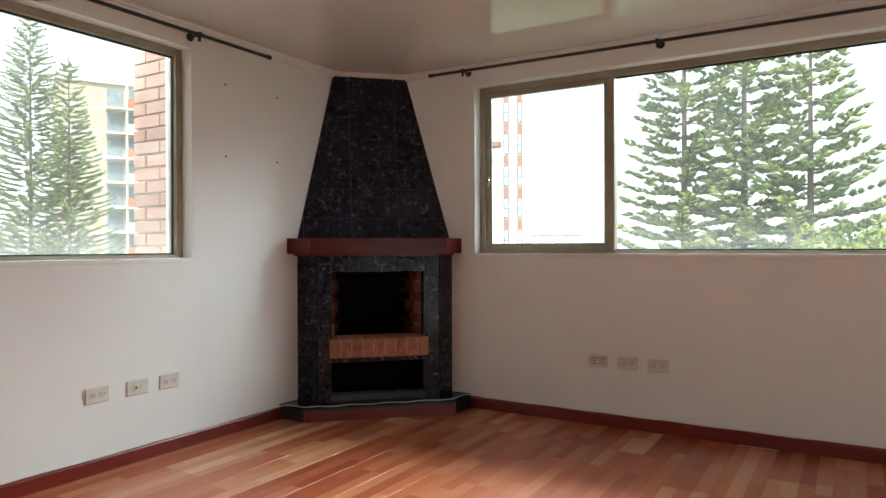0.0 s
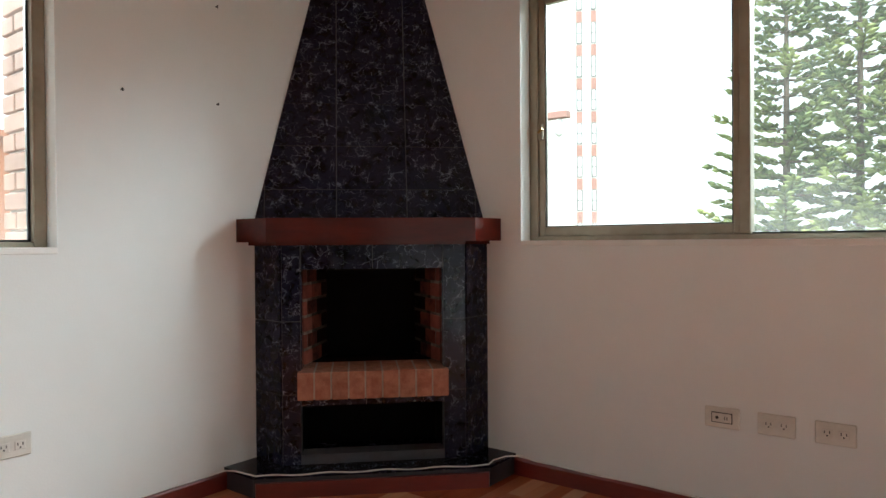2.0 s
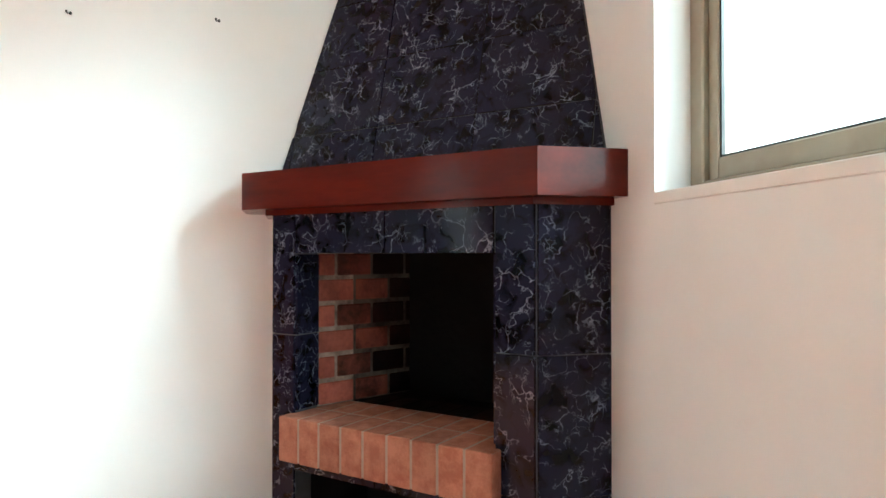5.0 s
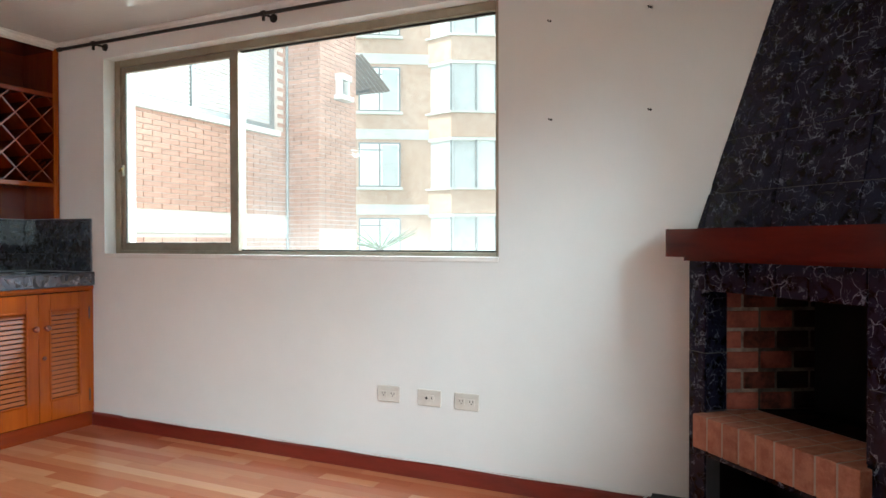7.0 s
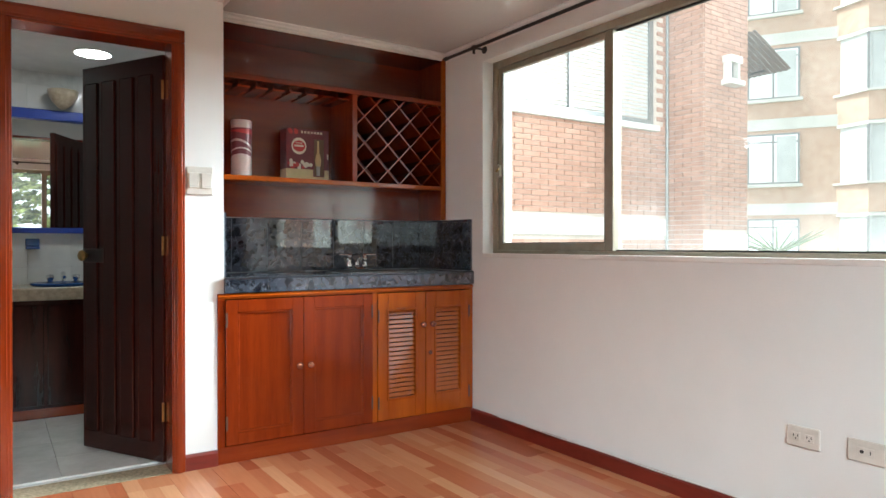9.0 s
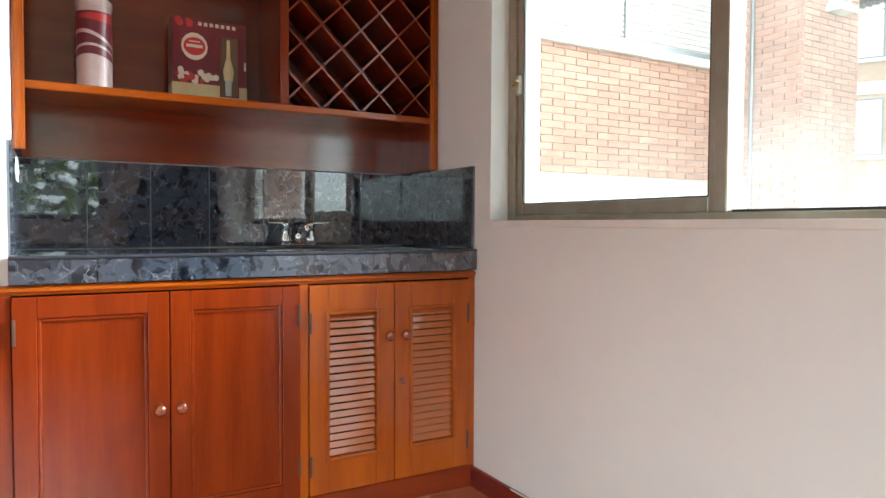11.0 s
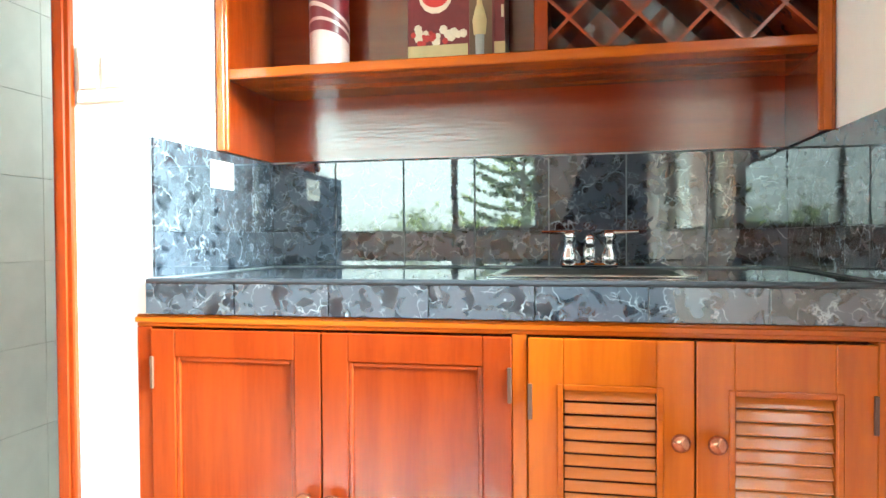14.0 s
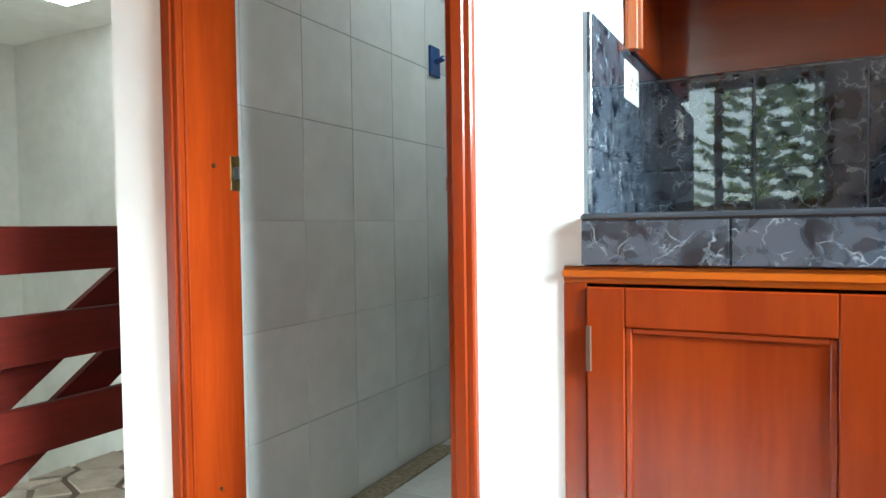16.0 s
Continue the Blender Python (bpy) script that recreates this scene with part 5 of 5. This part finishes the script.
part("blind", boxes(*[(-3.45, -0.23, 0.004, 0.01, LZ + 2.54 + i * 0.045, LZ + 2.56 + i * 0.045) for i in range(36)]), BLIND, ww)
part("pane", boxes((-3.45, -0.23, -0.012, -0.008, LZ + 2.52, LZ + 4.2)), FARGLASS, ww)
part("downpipe", rod((-3.77, 0.03, 0), (-3.77, 0.03, LZ + 6), 0.018), ALU, wing)
vent = part("vent_box", merged(boxes((-4.40, -4.12, 0.512, 0.64, LZ + 2.92, LZ + 2.98), (-4.38, -4.14, 0.512, 0.62, LZ + 3.18, LZ + 3.26), (-4.36, -4.32, 0.512, 0.6, LZ + 2.98, LZ + 3.18), (-4.20, -4.16, 0.512, 0.6, LZ + 2.98, LZ + 3.18))), CONC, wing, "small projecting concrete vent")
part("duct", boxes((-4.28, -4.24, 0.512, 0.56, LZ + 2.98, LZ + 3.18)), SLOT, vent)
awn_u = Matrix.Translation((-4.65, 0.61, LZ + 3.62)) @ pose(0, 0, 0, 0, -24, 0)
awn = part("awning", tilted(merged(*[boxes((-0.85, 0.0, -i * 0.07 - 0.035, -i * 0.07, 0, 0.012), (-0.85, 0.0, -i * 0.07 - 0.07, -i * 0.07 - 0.035, -0.014, -0.002)) for i in range(20)]), awn_u), CORRUG, wing, "sloping brown corrugated awning")
part("bracket", rod((-4.66, 0.3, LZ + 3.1), (-5.35, 0.3, LZ + 3.3), 0.02), BLACK, awn)

# brick fin beside the west window
fin = thing("brick_fin", Matrix.Translation((WX - OUT, AY1 + 0.06, GZ)), "brick fin of the facade beside the window", "brick fin")
part("core", boxes((-0.34, -0.004, 0.0, 0.3, 0, 12)), EXTMORTAR, fin)
fl = mesh_of("brick", boxes((-0.118, 0.118, -0.016, 0.02, 0, 0.066), bevel=0.004), EXTBRICK_P)
fh = mesh_of("brick", boxes((-0.056, 0.056, -0.016, 0.02, 0, 0.066), bevel=0.004), EXTBRICK_P)
for k in range(18):
    z = LZ + 0.85 + k * 0.076
    for x, me in (((-0.12, fl), (-0.305, fh)) if k % 2 else ((-0.058, fh), (-0.235, fl))):
        o = new("brick", me)
        o.parent, o.location = fin, (x, 0, z)


def block(name, m, w, storeys, first, sh, depth, bays, wall_mat, label, band=True, base=0.0):
    """An apartment block in its own frame: x along the facade, -y out; bays lists (kind, x0, x1)."""
    ob = thing(name, m, label, "building")
    top = first + storeys * sh
    part("wall", boxes((0, w, 0, depth, 0, top)), wall_mat, ob)
    part("roof", boxes((-0.2, w + 0.2, -0.25, depth + 0.2, top, top + 0.5)), CONC, ob)
    for s in range(storeys):
        z = first + s * sh
        if band:
            part("band", boxes((0, w, -0.03, 0.0, z - 0.18, z + 0.18)), CONC, ob)
        for kind, x0, x1 in bays:
            if kind == "flat":
                fr = part("window", boxes((x0, x1, -0.06, 0.0, z + 0.8, z + 2.4)), ALU, ob)
                mid = (x0 + x1) / 2
                part("pane", boxes((x0 + 0.06, mid - 0.03, -0.075, -0.061, z + 0.86, z + 2.1), (mid + 0.03, x1 - 0.06, -0.075, -0.061, z + 0.86, z + 2.1), (x0 + 0.06, mid - 0.03, -0.075, -0.061, z + 2.15, z + 2.34), (mid + 0.03, x1 - 0.06, -0.075, -0.061, z + 2.15, z + 2.34)), FARGLASS, fr)
                part("curtain", boxes((mid + 0.1, x1 - 0.1, -0.08, -0.0755, z + 0.87, z + 2.3)), BLIND, fr)
                part("sill", boxes((x0 - 0.08, x1 + 0.08, -0.14, 0.0, z + 0.70, z + 0.8)), CONC, fr)
            elif kind == "bay":
                d = 0.75
                poly = [(x0, 0), (x0 + d, -d), (x1 - d, -d), (x1, 0)]
                place = lambda p, q, h: Vector((p, q, h))
                by = part("bay", prism(poly, z - 0.16, z + 0.75, place), wall_mat, ob)
                part("bay_top", prism(poly, z + 2.42, z + sh - 0.17, place), CONC, by)
                inner = [(x0 + 0.1, 0), (x0 + d, -d + 0.08), (x1 - d, -d + 0.08), (x1 - 0.1, 0)]
                part("pane", prism(inner, z + 0.75, z + 2.42, place), FARGLASS, by)
                for cx in (x0 + d, (x0 + x1) / 2 - 0.35, (x0 + x1) / 2 + 0.35, x1 - d):
                    part("frame_bar", boxes((cx - 0.035, cx + 0.035, -d + 0.02, -d + 0.09, z + 0.75, z + 2.42)), ALU, by)
                part("curtain", boxes((x0 + d + 0.1, (x0 + x1) / 2 - 0.4, -d + 0.068, -d + 0.076, z + 0.76, z + 2.4), ((x0 + x1) / 2 + 0.4, x1 - d - 0.1, -d + 0.068, -d + 0.076, z + 0.76, z + 2.4)), BLIND, by)
                part("sill", prism([(x0 - 0.1, 0), (x0 + d - 0.05, -d - 0.1), (x1 - d + 0.05, -d - 0.1), (x1 + 0.1, 0)], z + 0.68, z + 0.75, place), CONC, by)
            elif kind == "balcony":
                bl = part("balcony", boxes((x0, x1, -1.1, 0, z - 0.12, z + 0.08)), CONC, ob)
                part("parapet", boxes((x0 + (x1 - x0) * 0.36, x1 - 0.3, -1.12, -1.0, z + 0.08, z + 1.0)), TERRA if s % 2 else PALE, bl)
                part("rail", boxes(*[(x1 - 1.3, x1 - 0.1, -1.0, -0.97, z + 1.25 + 0.22 * i, z + 1.3 + 0.22 * i) for i in range(4)]), BLACK, bl)
                part("column", boxes((x0 + (x1 - x0) * 0.33, x0 + (x1 - x0) * 0.33 + 0.2, -1.05, -0.85, z + 0.08, z + sh - 0.12)), CONC, bl)
                part("pane", boxes((x0 + 0.1, x0 + (x1 - x0) * 0.3, -0.07, -0.0, z + 0.3, z + 2.2), (x0 + (x1 - x0) * 0.4, x1 - 0.4, -0.07, 0.0, z + 0.2, z + 2.2)), GREYGLASS, bl)
            elif kind == "strip":
                part("red_panel", boxes((x0, x1, -0.06, 0, z + 1.9, z + sh - 0.05)), TOWERRED, ob)
                fr = part("window", boxes((x0, x1, -0.05, 0, z + 0.05, z + 1.88)), ALU, ob)
                part("pane", boxes((x0 + 0.1, x1 - 0.1, -0.065, -0.051, z + 0.15, z + 0.9), (x0 + 0.1, x1 - 0.1, -0.065, -0.051, z + 1.0, z + 1.8)), FARGLASS, fr)
    return ob


def facing(cx, cy, dx, dy):
    """A frame at (cx, cy) on the ground whose -y looks along (dx, dy)."""
    return Matrix.Translation((cx, cy, GZ)) @ pose(0, 0, 0, 0, 0, math.degrees(math.atan2(dx, -dy)))


# peach block with bay windows, south-west
block("apartment_block", facing(-17.58, -14.4, 0.86, 0.51), 26, 8, 0.4, 2.7, 10,
      [("flat", 6.1, 7.6), ("bay", 8.6, 12.6), ("flat", 14.0, 15.6), ("bay", 16.6, 20.6), ("flat", 1.0, 2.6)], PEACH, "peach brick apartment block with pale bands and bay windows")
# yellow block with balconies, north-west
block("balcony_block", facing(-69.0, 38.3, 0.88, -0.45), 10.6, 10, 1.32, 2.6, 14, [("balcony", 4.5, 10.0)], YELLOW, "pale yellow apartment block with stacked balconies")
solid("terracotta_house", merged(boxes((-75, -60, 8, 24, GZ, 9.5), (-76, -59.5, 7.5, 24.5, 9.5, 10))), TERRA, "terracotta rendered apartment block in the distance", "building")
# white tower, north
block("white_tower", facing(-31.5, 53.3, 0.45, -0.89), 6.9, 16, 1.0, 2.9, 9, [("strip", 1.0, 1.5), ("strip", 1.75, 2.2), ("strip", 4.95, 5.45), ("strip", 6.2, 6.65)], PALE, "white apartment tower with red-panelled window strips", band=False)
block("far_block", facing(-61.0, 137.0, 0.4, -0.9), 11.5, 4, 1.0, 2.9, 12, [("flat", 1 + 3.2 * i, 3 + 3.2 * i) for i in range(3)], PALE, "low pale building far away", band=False)

# utility pole with insulators
pole = thing("utility_pole", Matrix.Translation((-4.85, 9.1, GZ)), "utility pole with a rusty crossarm and insulators", "utility pole")
part("post", rod((0, 0, 0), (0, 0, -GZ + 3.2), 0.14, 0.1), CONC, pole)
part("crossarm", boxes((-0.2, 0.75, -0.06, 0.06, -GZ + 2.5, -GZ + 2.58), bevel=0.006), TOWERRED, pole)
for x in (0.3, 0.62):
    part("insulator", lathe([(0.02, 0), (0.06, -0.03), (0.03, -0.06), (0.065, -0.1), (0.03, -0.13), (0.06, -0.18), (0.015, -0.22)], (x, 0, -GZ + 2.5), seg=12), PALE, pole, smooth=True)


def araucaria(x, y, base, height, seed, r0, label):
    """Norfolk pine: straight trunk, whorls of upswept limbs carrying tufted sprays."""
    rg = np.random.RandomState(seed)
    ob = thing("tall_conifer", Matrix.Translation((x, y, base)), label, "tree", "tall conifers outside")
    part("trunk", rod((0, 0, 0), (0, 0, height), 0.2, 0.02, seg=10), BARK, ob)
    V, F, LV, LF = [], [], [], []

    def spindle(p, d, l, w, vs, fs):
        d = d / np.linalg.norm(d)
        a = np.cross(d, (0.3, 0.2, 1.0))
        a /= np.linalg.norm(a)
        b = np.cross(d, a)
        i = len(vs)
        vs.append(tuple(p))
        for k in range(4):
            an = k * math.pi / 2 + 0.4
            vs.append(tuple(p + d * l * 0.45 + (a * math.cos(an) + b * math.sin(an)) * w))
        vs.append(tuple(p + d * l))
        for k in range(4):
            fs.append((i, i + 1 + k, i + 1 + (k + 1) % 4))
            fs.append((i + 5, i + 1 + (k + 1) % 4, i + 1 + k))
    z = height * 0.32
    while z < height - 0.3:
        f = 1 - (z - height * 0.32) / (height * 0.68)
        reach = (0.25 + r0 * f ** 0.8)
        n = 6 if f > 0.15 else 4
        ph = rg.uniform(0, 6.28)
        for k in range(n):
            if rg.rand() < 0.06:
                continue
            a = ph + k * 6.283 / n + rg.uniform(-0.25, 0.25)
            L = reach * rg.uniform(0.75, 1.15)
            out = np.array((math.cos(a), math.sin(a), 0.0))
            side = np.array((-math.sin(a), math.cos(a), 0.0))
            prev = np.array((0, 0, z))
            steps = max(4, int(L / 0.16))
            for s in range(1, steps + 1):
                q = s / steps
                p = out * L * q + np.array((0, 0, z + L * (-0.10 * q + 0.30 * q * q)))
                spindle(prev, p - prev, np.linalg.norm(p - prev) * 1.3, 0.022 * (1.3 - q), LV, LF)
                if q > 0.22:
                    for sd_ in (-1, 1):
                        d = side * sd_ * rg.uniform(0.5, 1.0) + out * rg.uniform(0.45, 0.9) + np.array((0, 0, rg.uniform(0.05, 0.4)))
                        spindle(p, d, rg.uniform(0.24, 0.46) * (0.6 + 0.5 * f), 0.062, V, F)
                    spindle(p, out * 0.6 + np.array((0, 0, 0.5)) + side * rg.uniform(-0.3, 0.3), rg.uniform(0.16, 0.28), 0.05, V, F)
                prev = p
            spindle(prev, out + np.array((0, 0, 0.5)), 0.28, 0.04, V, F)
        z += rg.uniform(0.30, 0.42)
    spindle(np.array((0, 0, height - 0.3)), np.array((0, 0, 1.0)), 0.7, 0.05, V, F)
    for nm, v, fc, mt in (("crown", V, F, NEEDLE), ("limbs", LV, LF, BARK)):
        me = bpy.data.meshes.new(nm)
        me.from_pydata(v, [], fc)
        me.materials.append(mt)
        o = new(nm, me)
        o.parent = ob
    return ob


araucaria(-3.45, 18.2, GZ, 17.0, 1, 2.1, "tall pale green conifer with open tiers of upswept limbs")
araucaria(-2.1, 18.6, GZ, 17.6, 2, 2.4, "tall pale green conifer with open tiers of upswept limbs")
araucaria(-0.6, 17.6, GZ, 15.6, 3, 2.5, "tall dense bright green conifer")
araucaria(-48.7, 25.4, GZ, 26.7, 5, 3.9, "tall grey-green conifer before a yellow block")
araucaria(-45.0, 26.0, GZ, 22.7, 6, 3.0, "smaller grey-green conifer before a yellow block")


def leafy(name, x, y, base, h, r, seed, mt, label, n=2600):
    """A broadleaf tree: forked trunk under an uneven crown of small leaves in clumps."""
    rg = np.random.RandomState(seed)
    ob = thing(name, Matrix.Translation((x, y, base)), label, "tree")
    limbs = [rod((0, 0, 0), (0, 0, h - r), 0.16, 0.1, seg=8)]
    V, F = [], []
    hubs = []
    for i in range(16):
        a, u = rg.uniform(0, 6.28), rg.uniform(-0.5, 1)
        d = r * rg.uniform(0.35, 0.85)
        c = np.array((math.cos(a) * d, math.sin(a) * d, h - r * 0.3 + u * r * 0.55))
        hubs.append(c)
        limbs.append(rod((0, 0, h - r * 1.05), tuple(c), 0.06, 0.02, seg=6))
    for i in range(n):
        c = hubs[i % 16] + rg.normal(0, r * 0.19, 3)
        a = rg.normal(0, 1, 3)
        a /= np.linalg.norm(a)
        b = np.cross(a, rg.normal(0, 1, 3))
        b /= np.linalg.norm(b)
        s = rg.uniform(0.05, 0.1)
        k = len(V)
        V += [tuple(c - a * s), tuple(c + b * s * 0.5), tuple(c + a * s), tuple(c - b * s * 0.5)]
        F.append((k, k + 1, k + 2, k + 3))
    part("trunk", merged(*limbs), BARK, ob)
    me = bpy.data.meshes.new("crown")
    me.from_pydata(V, [], F)
    me.materials.append(mt)
    o = new("crown", me)
    o.parent = ob
    return ob


leafy("garden_tree", 0.3, 14.8, GZ, 9.95, 1.1, 11, LEAF, "yellow-green leafy tree below the window")
leafy("garden_tree", 1.8, 15.4, GZ, 9.9, 1.4, 12, LEAF, "yellow-green leafy tree below the window")

palm = thing("potted_palm", Matrix.Translation((-8.75, -1.3, 0.45)), "small green palm beside the brick pier", "plant")
fr_ = []
for i in range(16):
    a = i * 2.4
    up = 0.25 + 0.5 * ((i * 7) % 5) / 5
    d = Vector((math.cos(a), math.sin(a), up))
    fr_.append(rod((0, 0, 0.5), Vector((0, 0, 0.5)) + d * 0.55, 0.02, 0.004, seg=4))
part("fronds", merged(*fr_), PALM, palm)
part("stem", rod((0, 0, -9.45), (0, 0, 0.52), 0.05), BARK, palm)

# ---- laminate boards ----
PW, PL = 0.1935, 1.29
rb = random.Random(7)
shared = {}
x = WX + 0.002
while x < EX - 0.01:
    w = min(PW, EX - 0.002 - x)
    y = SY - 0.13 - rb.uniform(0.05, 1.2)
    while y < NY - 0.01:
        y0, y1 = max(y, SY - 0.13 if x < -0.3 else 0.225), min(y + PL, NY - 0.002)
        if y1 - y0 > 0.03:
            key = (round(w, 3), round(y1 - y0, 3))
            if key not in shared:
                shared[key] = mesh_of("board", boxes((0.0004, w - 0.0004, 0.0004, y1 - y0 - 0.0004, -0.008, 0.0), bevel=0.0006), LAMINATE)
            o = new("board", shared[key])
            o.parent, o.location = floor, (x, y0, 0)
        y += PL
    x += PW
